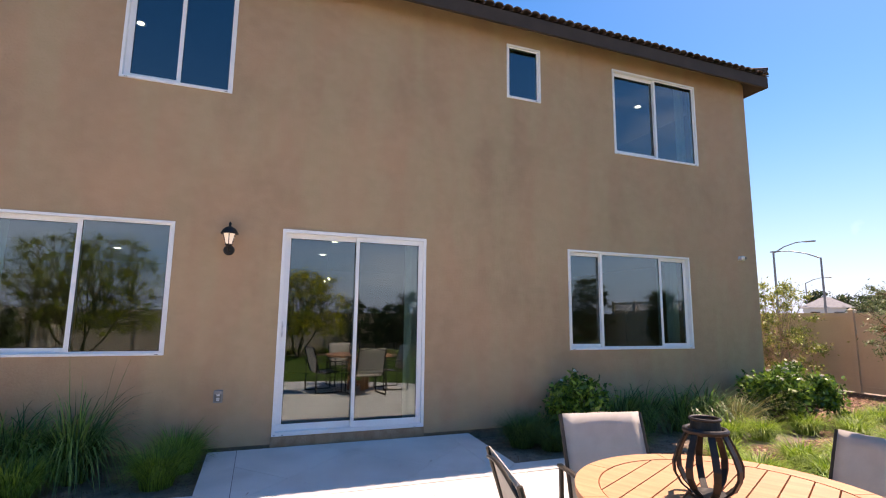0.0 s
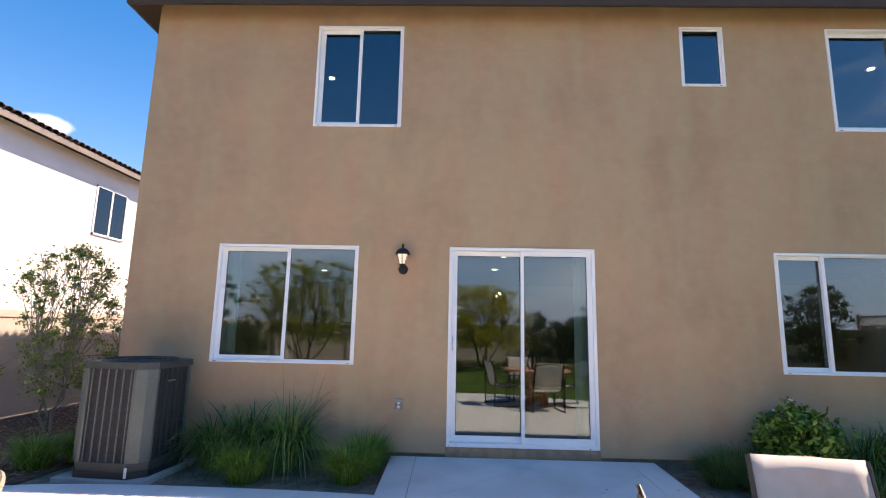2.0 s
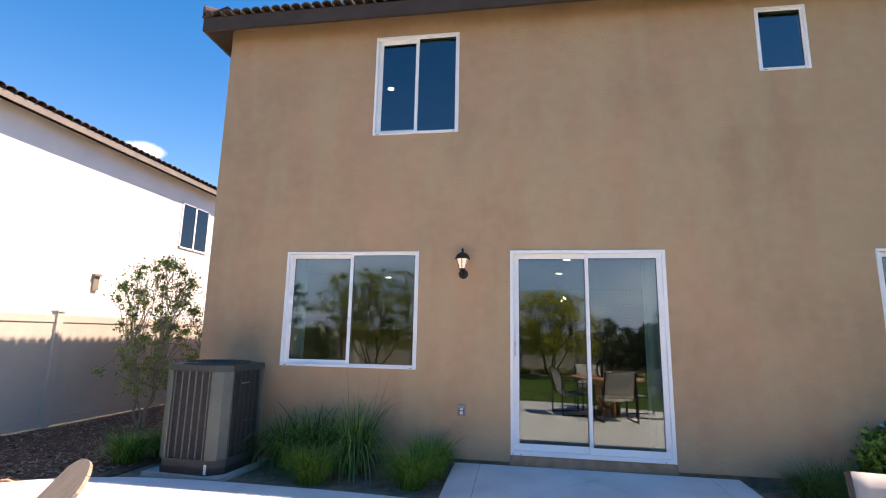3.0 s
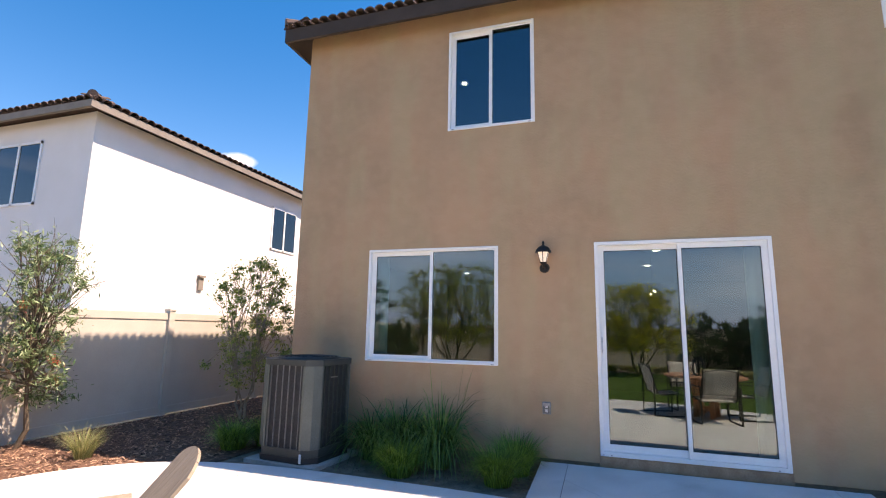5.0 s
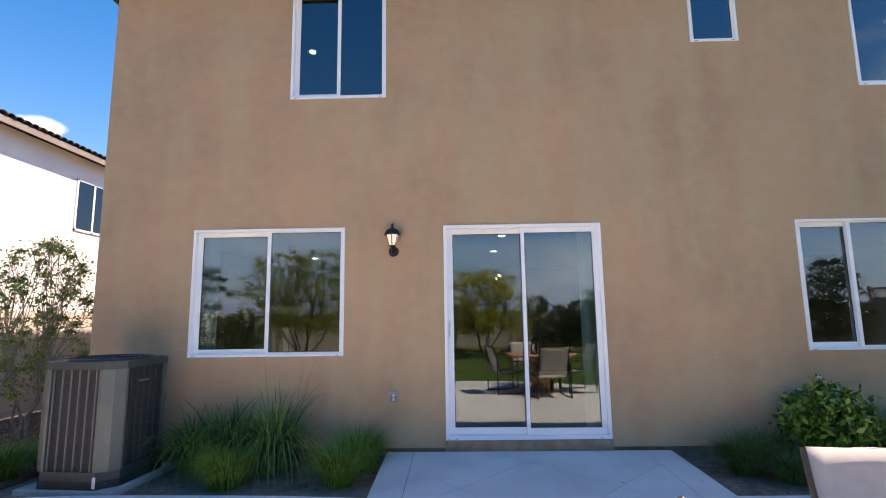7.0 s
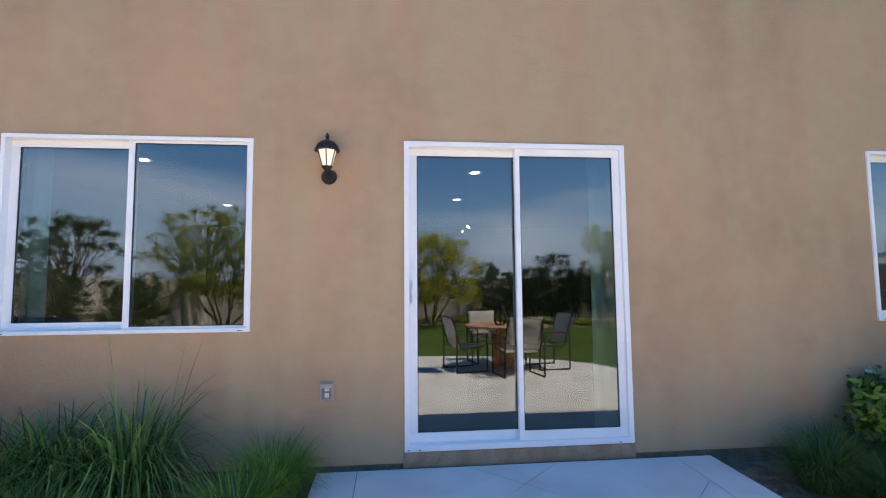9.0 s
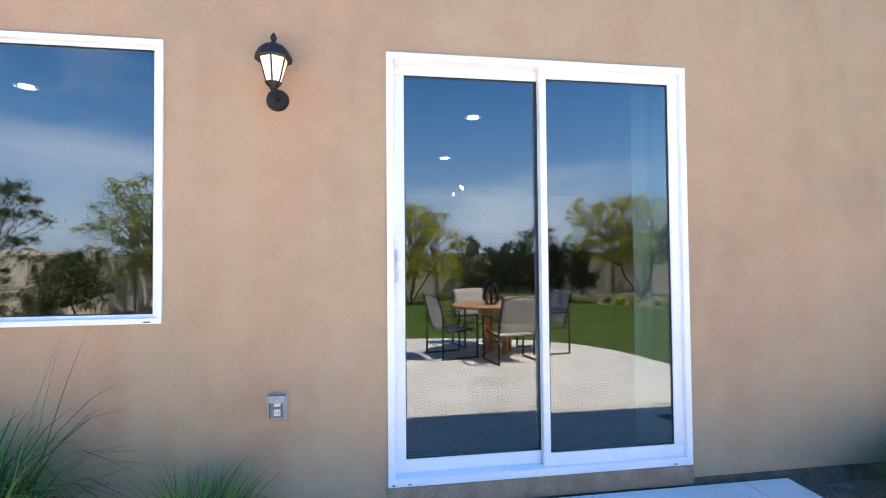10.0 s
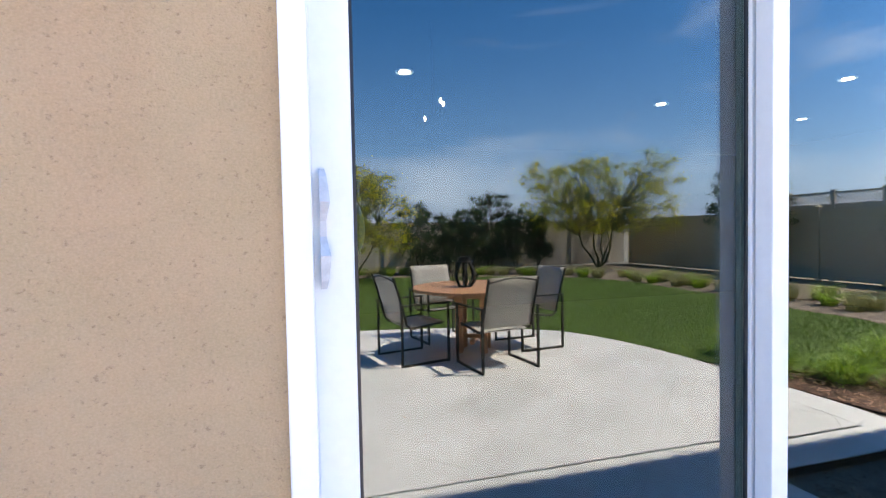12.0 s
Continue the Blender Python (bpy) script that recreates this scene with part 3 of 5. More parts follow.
# roof
def roof(name, x0, x1, y0, y1, z, pitch, label, fascia, near, board=0.21, step=0.152):
    """A hipped tiled roof over the rectangle of its eaves. near: sides whose eave rows get single tiles."""
    r = thing(name, label, "roof", (x0, y0, z), kind="structure")
    w, d = x1 - x0, y1 - y0
    hh = min(w, d) / 2
    bm = bmesh.new()
    ring = [bm.verts.new(p) for p in ((0, 0, 0), (w, 0, 0), (w, d, 0), (0, d, 0))]
    if w < d:
        top = [bm.verts.new((hh, hh, hh * pitch)), bm.verts.new((hh, d - hh, hh * pitch))]
        fs = ((0, 1, -1), (1, 2, -2, -1), (2, 3, -2), (3, 0, -1, -2))
    else:
        top = [bm.verts.new((hh, hh, hh * pitch)), bm.verts.new((w - hh, hh, hh * pitch))]
        fs = ((0, 1, -2, -1), (1, 2, -2), (2, 3, -1, -2), (3, 0, -1))
    for f in fs:
        bm.faces.new([ring[i] if i >= 0 else top[-i - 1] for i in f])
    bm.faces.new(ring[::-1])
    part("deck", bm, TILE, r)
    part("fascia", boxes((0, w, 0.0, 0.04, -board, -0.005), (0, w, d - 0.04, d, -board, -0.005), (0, 0.04, 0.04, d - 0.04, -board, -0.005), (w - 0.04, w, 0.04, d - 0.04, -board, -0.005)), fascia, r)
    bm = bmesh.new()
    o = [bm.verts.new(p) for p in ((0.04, 0.04, 0.01 - board), (w - 0.04, 0.04, 0.01 - board), (w - 0.04, d - 0.04, 0.01 - board), (0.04, d - 0.04, 0.01 - board))]
    i2 = [bm.verts.new(p) for p in ((0.44, 0.44, 0.07), (w - 0.44, 0.44, 0.07), (w - 0.44, d - 0.44, 0.07), (0.44, d - 0.44, 0.07))]
    for k in range(4):
        bm.faces.new((o[k], o[(k + 1) % 4], i2[(k + 1) % 4], i2[k]))
    part("soffit", bm, fascia, r)
    length, rx = 0.42, step * 0.48
    mesh = None
    places = []
    for side in range(4):
        if side not in near:
            continue
        run = (w, d, w, d)[side]
        turn, org = ((0, (0, 0, 0)), (90, (w, 0, 0)), (180, (w, d, 0)), (270, (0, d, 0)))[side]
        for row in range(5):
            inset = row * 0.36
            cnt = int((run - 2 * inset) / step)
            for k in range(cnt):
                u = inset + (k + 0.5) * (run - 2 * inset) / cnt
                m = pose(*org, 0, 0, turn) @ Matrix.Translation((u, -0.025 + inset, (-0.025 + inset) * pitch + 0.012)) @ pose(0, 0, 0, math.degrees(math.atan(pitch)), 0, random.uniform(-0.6, 0.6))
                if mesh is None:
                    b = bmesh.new()
                    arc = [(rx * math.cos(math.pi * s / 8), 0.62 * rx * math.sin(math.pi * s / 8)) for s in range(9)]
                    inn = [((rx - 0.012) * math.cos(math.pi * s / 8), (0.62 * rx - 0.014) * math.sin(math.pi * s / 8)) for s in range(9)]
                    for y0_, y1_ in ((0, length),):
                        rows_ = [[b.verts.new((x, y, zz + 0.03 * (1 - y / length))) for x, zz in q] for y in (y0_, y1_) for q in (arc, inn)]
                        for s in range(8):
                            b.faces.new((rows_[0][s], rows_[0][s + 1], rows_[2][s + 1], rows_[2][s]))
                            b.faces.new((rows_[1][s], rows_[1][s + 1], rows_[3][s + 1], rows_[3][s]))
                            b.faces.new((rows_[0][s], rows_[0][s + 1], rows_[1][s + 1], rows_[1][s]))
                    add_box(b, rx - 0.012, step - rx + 0.006, 0, length, 0.0, 0.014)
                    t = part("tile", b, TILE, r, "curved brown concrete roof tile", smooth=False)
                    mesh = t.data
                    t.matrix_local = m
                elif row == 0 or (row == 1 and side == near[0] and len(r.children) < 290):
                    t = new("tile", mesh)
                    t.parent = r
                    t.matrix_local = m
                else:
                    places.append(m)
    base = [v.co.copy() for v in mesh.vertices]
    polys = [tuple(p.vertices) for p in mesh.polygons]
    joined = bpy.data.meshes.new("far_tiles")
    joined.from_pydata([m @ v for m in places for v in base], [], [tuple(i * len(base) + k for k in p) for i in range(len(places)) for p in polys])
    joined.materials.append(TILE)
    far = new("far_tiles", joined)
    far.parent = r
    tagged(far, kind="stuff")
    bm = bmesh.new()
    for c, e in (((0, 0), (1, 1)), ((w, 0), (-1, 1))):
        for s in range(14):
            p, q = s * 0.3, s * 0.3 + 0.38
            a = Vector((c[0] + e[0] * p, c[1] + e[1] * p, p * pitch + 0.09))
            b_ = Vector((c[0] + e[0] * q, c[1] + e[1] * q, q * pitch + 0.06))
            add_tube(bm, [a, b_], [0.095, 0.08], 10)
    part("hip_ridge", bm, TILE, r)
    return r


roof("roof", -4.66, 8.2, 5.33, 18.4, 6.07, 0.36, "hipped roof of brown concrete tiles over dark fascia", FASCIA, (0, 3))


# interior fittings
def downlight(x, y, z, group):
    d = thing("ceiling_light", "small round recessed ceiling light, lit warm white", "ceiling light", (x, y, z), group=group)
    bm = bmesh.new()
    bmesh.ops.create_cone(bm, cap_ends=True, segments=24, radius1=0.048, radius2=0.048, depth=0.008, matrix=Matrix.Translation((0, 0, -0.006)))
    part("diffuser", bm, LED, d)
    bm = bmesh.new()
    add_tube(bm, [(0.075 * math.cos(a), 0.075 * math.sin(a), -0.004) for a in [2 * math.pi * k / 24 for k in range(25)]], 0.006, 6, False)
    part("ring", bm, VINYL, d)
    return d


for x, y in ((0.65, 7.22), (0.66, 8.98), (3.6, 9.44), (4.71, 8.3), (5.94, 9.7), (-2.8, 6.87), (-2.89, 9.65)):
    downlight(x, y, 2.74, "ceiling lights of the ground floor")
for x, y in ((-2.33, 7.3), (6.53, 6.85)):
    downlight(x, y, 5.85, "ceiling lights of the upper floor")


def curtain(x0, x1, z0, z1, label):
    bm = bmesh.new()
    n = max(8, int((x1 - x0) / 0.018))
    lo, hi = [], []
    for i in range(n + 1):
        x = x0 + (x1 - x0) * i / n
        y = 0.022 * math.sin(i * 0.9) + 0.008 * math.sin(i * 2.3 + 1)
        lo.append(bm.verts.new((x, YW + 0.235 + y * 1.3, z0)))
        hi.append(bm.verts.new((x, YW + 0.235 + y, z1)))
    for i in range(n):
        bm.faces.new((lo[i], lo[i + 1], hi[i + 1], hi[i]))
    c = part("curtain", bm, CURTAIN, smooth=True)
    md = c.modifiers.new("thick", "SOLIDIFY")
    md.thickness = 0.003
    return tagged(c, label, "curtain")


curtain(1.44, 1.84, 0.16, 2.7, "pale sheer curtain drawn aside behind the sliding door")
curtain(-3.2, -3.0, 0.16, 2.7, "pale sheer curtain beside the slider window")
curtain(6.05, 6.32, 0.16, 2.7, "pale sheer curtain beside the wide window")
curtain(6.48, 6.68, 3.02, 5.84, "pale sheer curtain in the upper window")


# ---- fences ----
def fence_panel(length, height, tone, name="fence_panel"):
    """Board, rails and one post with its cap."""
    f = thing(name, "beige vinyl privacy fence panel between square posts", "fence")
    part("board", box(0.06, length - 0.06, -0.012, 0.012, 0.15, height - 0.12), tone, f)
    part("rail", box(0.06, length - 0.06, -0.025, 0.025, 0.04, 0.17, 0.004), tone, f)
    part("rail", box(0.06, length - 0.06, -0.025, 0.025, height - 0.14, height - 0.02, 0.004), tone, f)
    p = part("post", box(-0.06, 0.06, -0.06, 0.06, -0.1, height + 0.02, 0.004), tone, f)
    bm = bmesh.new()
    add_box(bm, -0.07, 0.07, -0.07, 0.07, height + 0.02, height + 0.045)
    bmesh.ops.create_cone(bm, cap_ends=True, segments=4, radius1=0.095, radius2=0.01, depth=0.05, matrix=pose(0, 0, height + 0.068, 0, 0, 45))
    part("cap", bm, tone, p)
    return f


def fence_run(start, end, height, group, tone):
    a, b = Vector(start), Vector(end)
    n = max(1, round((b - a).length / 2.4))
    step = (b - a).length / n
    turn = math.degrees(math.atan2(b.y - a.y, b.x - a.x))
    base = fence_panel(step, height, tone)
    tagged(base, group=group)
    base.matrix_world = pose(a.x, a.y, -0.05, 0, 0, turn)
    for k in range(1, n):
        p = a + (b - a) * k / n
        copy_thing(base, pose(p.x, p.y, -0.05, 0, 0, turn))


fence_run((FXL, 6.4 - 7 * 2.4), (FXL, 6.4 + 4 * 2.4), 1.80, "panels of the side fence", FENCE)
fence_run((FXL, FYB), (FXR, FYB), 1.83, "panels of the rear fence", FENCE)
fence_run((FXR, 6.87 - 7 * 2.5), (FXR, 6.87 + 3 * 2.5), 1.86, "panels of the far side fence", FENCE_TAN)


# ---- neighbour house ----
def neighbour():
    h = thing("neighbour_house", "white stucco two-storey neighbouring house with tiled roof", "house", (-9.9, 6.3, -0.1))
    part("wall", box(-11.0, 0, 0, 16, 0, 5.94), STUCCO_WHITE, h)
    for x0, x1, y0, y1, z0, z1 in ((0.0, 0.03, 5.75, 7.0, 3.98, 5.35),):
        w = part("window", boxes((x0, x1, y0, y1, z0, z0 + 0.05), (x0, x1, y0, y1, z1 - 0.05, z1), (x0, x1, y0, y0 + 0.05, z0, z1), (x0, x1, y1 - 0.05, y1, z0, z1), (x0, x1, (y0 + y1) / 2 - 0.03, (y0 + y1) / 2 + 0.03, z0, z1)), VINYL, h, "white two-pane window")
        part("pane", box(0.004, 0.012, y0 + 0.04, y1 - 0.04, z0 + 0.04, z1 - 0.04), GLASS_FAR, w)
    x0, x1, z0, z1 = -2.9, -1.47, 4.05, 5.45
    w = part("window", boxes((x0, x1, -0.03, 0, z0, z0 + 0.05), (x0, x1, -0.03, 0, z1 - 0.05, z1), (x0, x0 + 0.05, -0.03, 0, z0, z1), (x1 - 0.05, x1, -0.03, 0, z0, z1), ((x0 + x1) / 2 - 0.03, (x0 + x1) / 2 + 0.03, -0.03, 0, z0, z1)), VINYL, h, "white two-pane window")
    part("pane", box(x0 + 0.04, x1 - 0.04, -0.012, -0.004, z0 + 0.04, z1 - 0.04), GLASS_FAR, w)
    part("vent", boxes((0, 0.05, 3.05, 3.2, 2.5, 2.85), (0, 0.09, 3.03, 3.22, 2.82, 2.87)), TRIM_BEIGE, h)
    bm = bmesh.new()
    add_tube(bm, [(-1.2, 4.6, 6.1), (-1.2, 4.6, 6.75)], 0.04, 8)
    part("vent_pipe", bm, FASCIA, h)
    return h


GLASS_FAR = glass("far_window_glass", 0.08, (0.05, 0.06, 0.07))
neighbour()
roof("neighbour_roof", -21.3, -9.56, 5.93, 22.7, 5.9, 0.36, "hipped roof of dark brown concrete tiles with beige fascia", TRIM_BEIGE, (1, 0), 0.15, 0.2)


# ---- more materials ----
TEAK = surface("oiled_teak", (0.52, 0.25, 0.12), (0.62, 0.32, 0.16), 0.55, 3, 70, 0.2, 0.001, c3=(0.40, 0.18, 0.08), objvar=0.08, stretch=(1, 9, 1))
BRONZE = surface("dark_bronze_metal", (0.045, 0.038, 0.03), (0.06, 0.05, 0.04), 0.45, 8, 90, 0.05, 0.0005, metal=0.3)
SLING = surface("beige_mesh_sling", (0.50, 0.47, 0.41), (0.56, 0.53, 0.47), 0.85, 12, 400, 0.3, 0.0008)
IRON = surface("black_iron", (0.02, 0.019, 0.018), (0.035, 0.032, 0.03), 0.5, 10, 90, 0.3, 0.001, metal=0.4)
WEATHERED = surface("weathered_taupe_wood", (0.27, 0.215, 0.155), (0.35, 0.285, 0.21), 0.8, 5, 70, 0.35, 0.001, c3=(0.2, 0.155, 0.11), stretch=(6, 6, 1))
AC_GREY = surface("grey_green_powder_coat", (0.036, 0.045, 0.042), (0.048, 0.058, 0.054), 0.5, 4, 60, 0.1, 0.001)
AC_PANEL = surface("lighter_corner_panel", (0.085, 0.105, 0.095), (0.11, 0.13, 0.118), 0.45, 4, 60, 0.1, 0.001)
AC_DARK = surface("dark_coil_mesh", (0.02, 0.022, 0.024), (0.035, 0.037, 0.04), 0.7, 30, 200, 0.6, 0.003)
AC_LIGHT = surface("pale_grey_slat_edge", (0.15, 0.16, 0.152), (0.19, 0.2, 0.19), 0.4, 4, 60, 0.05)
PLASTIC = surface("clear_grey_plastic", (0.3, 0.29, 0.28), (0.38, 0.37, 0.36), 0.2, 20, 90, 0.05)
WHITE_PLASTIC = surface("white_plastic", (0.75, 0.75, 0.75), (0.8, 0.8, 0.8), 0.35, 20, 90, 0.02)
FROST = glow("lit_frosted_glass", (1.0, 0.76, 0.46), 0.2)
STEEL = surface("galvanised_pole", (0.2, 0.2, 0.2), (0.27, 0.27, 0.27), 0.5, 3, 60, 0.1, metal=0.5)
BARK = surface("brown_bark", (0.11, 0.08, 0.055), (0.2, 0.15, 0.1), 0.95, 14, 70, 0.8, 0.006)
BARK_PALE = surface("pale_bark", (0.3, 0.25, 0.18), (0.42, 0.35, 0.26), 0.9, 14, 70, 0.6, 0.004)
BARK_GREEN = surface("green_brown_bark", (0.1, 0.09, 0.04), (0.17, 0.15, 0.07), 0.9, 14, 70, 0.6, 0.004)
STRAP = leafy("strap_leaf", (0.03, 0.085, 0.015), (0.17, 0.32, 0.08), 0.4)
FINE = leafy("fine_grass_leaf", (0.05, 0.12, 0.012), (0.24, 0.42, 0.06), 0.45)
# darker copy of the fine leaf, with the shade put into its colour
FINE_SHADE = leafy("shade_coloured_fine_leaf", (0.03, 0.07, 0.015), (0.13, 0.22, 0.05), 0.5)
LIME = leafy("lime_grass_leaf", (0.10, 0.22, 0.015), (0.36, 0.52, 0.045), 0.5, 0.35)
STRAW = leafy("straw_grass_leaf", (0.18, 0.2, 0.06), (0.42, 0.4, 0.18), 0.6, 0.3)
SHRUB = leafy("glossy_shrub_leaf", (0.04, 0.10, 0.015), (0.22, 0.37, 0.05), 0.35)
PALO = leafy("yellow_blossom", (0.55, 0.48, 0.03), (0.85, 0.70, 0.05), 0.6, 0.55)
PALO_DULL = leafy("dull_yellow_leaf", (0.22, 0.24, 0.03), (0.42, 0.42, 0.05), 0.6, 0.4)
PALO_GREEN = leafy("yellow_green_leaf", (0.15, 0.23, 0.03), (0.40, 0.44, 0.06), 0.6, 0.45)
BRUSH = leafy("grey_green_leaf", (0.09, 0.15, 0.05), (0.32, 0.40, 0.20), 0.55)
DARKLEAF = leafy("dark_leaf", (0.02, 0.045, 0.015), (0.10, 0.15, 0.05), 0.5, 0.15)
SAPLEAF = leafy("young_leaf", (0.15, 0.23, 0.05), (0.44, 0.48, 0.15), 0.5, 0.35)
FLOWER = leafy("white_petal", (0.7, 0.68, 0.6), (0.85, 0.84, 0.78), 0.6, 0.3)
RED = leafy("red_bottlebrush", (0.35, 0.04, 0.03), (0.6, 0.10, 0.06), 0.7, 0.3)
TURF = leafy("turf_blade", (0.085, 0.15, 0.018), (0.19, 0.31, 0.045), 0.5, 0.25)
CHIP = leafy("bark_chip", (0.13, 0.065, 0.04), (0.46, 0.27, 0.17), 0.9, 0.0)


# ---- table, lantern, chairs ----
TX, TY, TR = 1.68, 1.17, 0.70


def clipped_plank(x0, x1, r, z0, z1):
    """A plank between x0 and x1 whose ends follow a circle."""
    n = 6
    xs = [x0 + (x1 - x0) * i / n for i in range(n + 1)]
    top = [(x, math.sqrt(max(r * r - x * x, 0))) for x in xs]
    return prism(top + [(x, -y) for x, y in reversed(top)], z0, z1)


def round_table():
    t = thing("round_table", "round teak slatted patio table with a lantern on it", "table", (TX, TY, 0), -62)
    top = part("tabletop", clipped_plank(-0.6, 0.6, 0.62, 0.708, 0.718), TEAK, t)
    r, n = TR - 0.118, 11
    w = 2 * r / n
    for i in range(n):
        a, b = -r + i * w + 0.004, -r + (i + 1) * w - 0.004
        part("plank", clipped_plank(a, b, r, 0.72, 0.748), TEAK, top)
    for k in range(8):
        bm = bmesh.new()
        a0, a1, m = k * math.pi / 4 + 0.004, (k + 1) * math.pi / 4 - 0.004, 10
        an = [a0 + (a1 - a0) * i / m for i in range(m + 1)]
        pts = [(TR * math.cos(a), TR * math.sin(a)) for a in an] + [((r + 0.006) * math.cos(a), (r + 0.006) * math.sin(a)) for a in reversed(an)]
        bm = prism(pts, 0.716, 0.75)
        part("rim", bm, TEAK, top)
    for k in range(4):
        a = math.pi / 4 + k * math.pi / 2
        x, y = 0.2 * math.cos(a), 0.2 * math.sin(a)
        part("leg", box(x - 0.04, x + 0.04, y - 0.04, y + 0.04, 0.0, 0.708, 0.004), TEAK, t)
    for d in ((-0.14, 0.14, -0.025, 0.025, 0.09, 0.14), (-0.025, 0.025, -0.14, 0.14, 0.141, 0.19)):
        part("stretcher", box(*d, 0.003), TEAK, t)
    for d in ((-0.3, 0.3, -0.03, 0.03, 0.64, 0.707), (-0.03, 0.03, -0.3, 0.3, 0.6, 0.639)):
        part("bearer", box(*d, 0.003), TEAK, t)
    return t


round_table()


def lantern():
    l_ = thing("lantern", "black iron ribbed candle lantern standing on the table", "lantern", (1.575, 1.2, 0.751))
    bm = bmesh.new()
    add_disc_prism(bm, 0, 0, 0.085, 0, 0.012, 28)
    part("base", bm, IRON, l_)
    prof = [(0.075, 0.012), (0.115, 0.045), (0.142, 0.095), (0.145, 0.14), (0.125, 0.2), (0.098, 0.255), (0.082, 0.285)]
    for k in range(8):
        c, s_ = math.cos(k * math.pi / 4 + 0.2), math.sin(k * math.pi / 4 + 0.2)
        bm = bmesh.new()
        ring = []
        for r, z in prof:
            ring.append([bm.verts.new((rr * c + o * -s_, rr * s_ + o * c, z)) for rr, o in ((r - 0.005, -0.015), (r + 0.005, -0.015), (r + 0.005, 0.015), (r - 0.005, 0.015))])
        for p, q in zip(ring, ring[1:]):
            for i in range(4):
                bm.faces.new((p[i], p[(i + 1) % 4], q[(i + 1) % 4], q[i]))
        part("rib", bm, IRON, l_)
    bm = bmesh.new()
    add_tube(bm, [(0.088 * math.cos(a), 0.088 * math.sin(a), 0.288) for a in [2 * math.pi * k / 28 for k in range(29)]], 0.013, 8, False)
    part("collar", bm, IRON, l_)
    bm = bmesh.new()
    for r0, r1, z0, z1 in ((0.068, 0.06, 0.29, 0.34), (0.06, 0.052, 0.34, 0.29)):
        lo = [bm.verts.new((r0 * math.cos(2 * math.pi * k / 28), r0 * math.sin(2 * math.pi * k / 28), z0)) for k in range(28)]
        hi = [bm.verts.new((r1 * math.cos(2 * math.pi * k / 28), r1 * math.sin(2 * math.pi * k / 28), z1)) for k in range(28)]
        for k in range(28):
            bm.faces.new((lo[k], lo[(k + 1) % 28], hi[(k + 1) % 28], hi[k]))
    part("neck", bm, IRON, l_)
    bm = bmesh.new()
    add_tube(bm, [(0.064 * math.cos(a), 0.064 * math.sin(a), 0.34) for a in [2 * math.pi * k / 28 for k in range(29)]], 0.007, 8, False)
    part("lip", bm, IRON, l_)
    return l_


lantern()


def sling_chair():
    """Faces +y; its back is at -y."""
    c = thing("dining_chair", "dark bronze metal patio chair with beige mesh sling seat and back", "chair", (0, 0, 0), group="chairs round the table")
    w = 0.32
    for s_ in (-1, 1):
        x = s_ * w
        part("leg", box(x - 0.012, x + 0.012, 0.262, 0.286, 0.024, 0.62, 0.003), BRONZE, c)
        part("leg", box(x - 0.012, x + 0.012, -0.286, -0.262, 0.024, 0.62, 0.003), BRONZE, c)
        part("armrest", box(x - 0.016, x + 0.016, -0.3, 0.3, 0.621, 0.64, 0.004), BRONZE, c)
        part("floor_rail", box(x - 0.0125, x + 0.0125, -0.286, 0.286, 0, 0.023, 0.003), BRONZE, c)
        bm = bmesh.new()
        add_tube(bm, [(s_ * 0.285, 0.25, 0.42), (s_ * 0.285, 0.0, 0.395), (s_ * 0.285, -0.16, 0.385), (s_ * 0.285, -0.205, 0.43), (s_ * 0.285, -0.27, 0.68), (s_ * 0.285, -0.345, 0.93)], 0.013, 8)
        part("side_rail", bm, BRONZE, c)
    bm = bmesh.new()
    add_tube(bm, [(-0.285, -0.345, 0.885), (-0.2, -0.352, 0.905), (-0.08, -0.358, 0.925), (0, -0.359, 0.928), (0.08, -0.358, 0.925), (0.2, -0.352, 0.905), (0.285, -0.345, 0.885)], 0.009, 8)
    part("top_rail", bm, BRONZE, c)
    bm = bmesh.new()
    for y, z in ((0.2, 0.405), (-0.12, 0.376)):
        add_tube(bm, [(-0.31, y, z), (0.31, y, z)], 0.009, 8)
    part("cross_rail", bm, BRONZE, c)

    def cloth(rows, name):
        bm = bmesh.new()
        n = 8
        g = []
        for y, z, sag in rows:
            for off in (0.0,):
                g.append([bm.verts.new((-0.275 + 0.55 * i / n, y - sag * math.sin(math.pi * i / n) * (1 if name == "backrest" else 0), z - sag * math.sin(math.pi * i / n) * (0 if name == "backrest" else 1))) for i in range(n + 1)])
        for a, b in zip(g, g[1:]):
            for i in range(n):
                bm.faces.new((a[i], a[i + 1], b[i + 1], b[i]))
        o = part(name, bm, SLING, c, smooth=True)
        m = o.modifiers.new("thick", "SOLIDIFY")
        m.thickness = 0.005
    cloth([(0.25, 0.421, 0.0), (0.13, 0.409, 0.012), (0.0, 0.396, 0.02), (-0.15, 0.387, 0.012)], "seat")
    cloth([(-0.195, 0.425, 0.0), (-0.24, 0.58, 0.012), (-0.285, 0.74, 0.015), (-0.32, 0.86, 0.01), (-0.343, 0.935, 0.0)], "backrest")
    return c


ch = sling_chair()
ch.matrix_world = pose(1.70, 1.85, 0, 0, 0, 171)
for x, y, a in ((0.93, 1.28, -104), (2.4, 1.12, 84), (1.5, 0.42, -12)):
    tagged(copy_thing(ch, pose(x, y, 0, 0, 0, a)), "dark bronze metal patio chair with beige sling at the table")


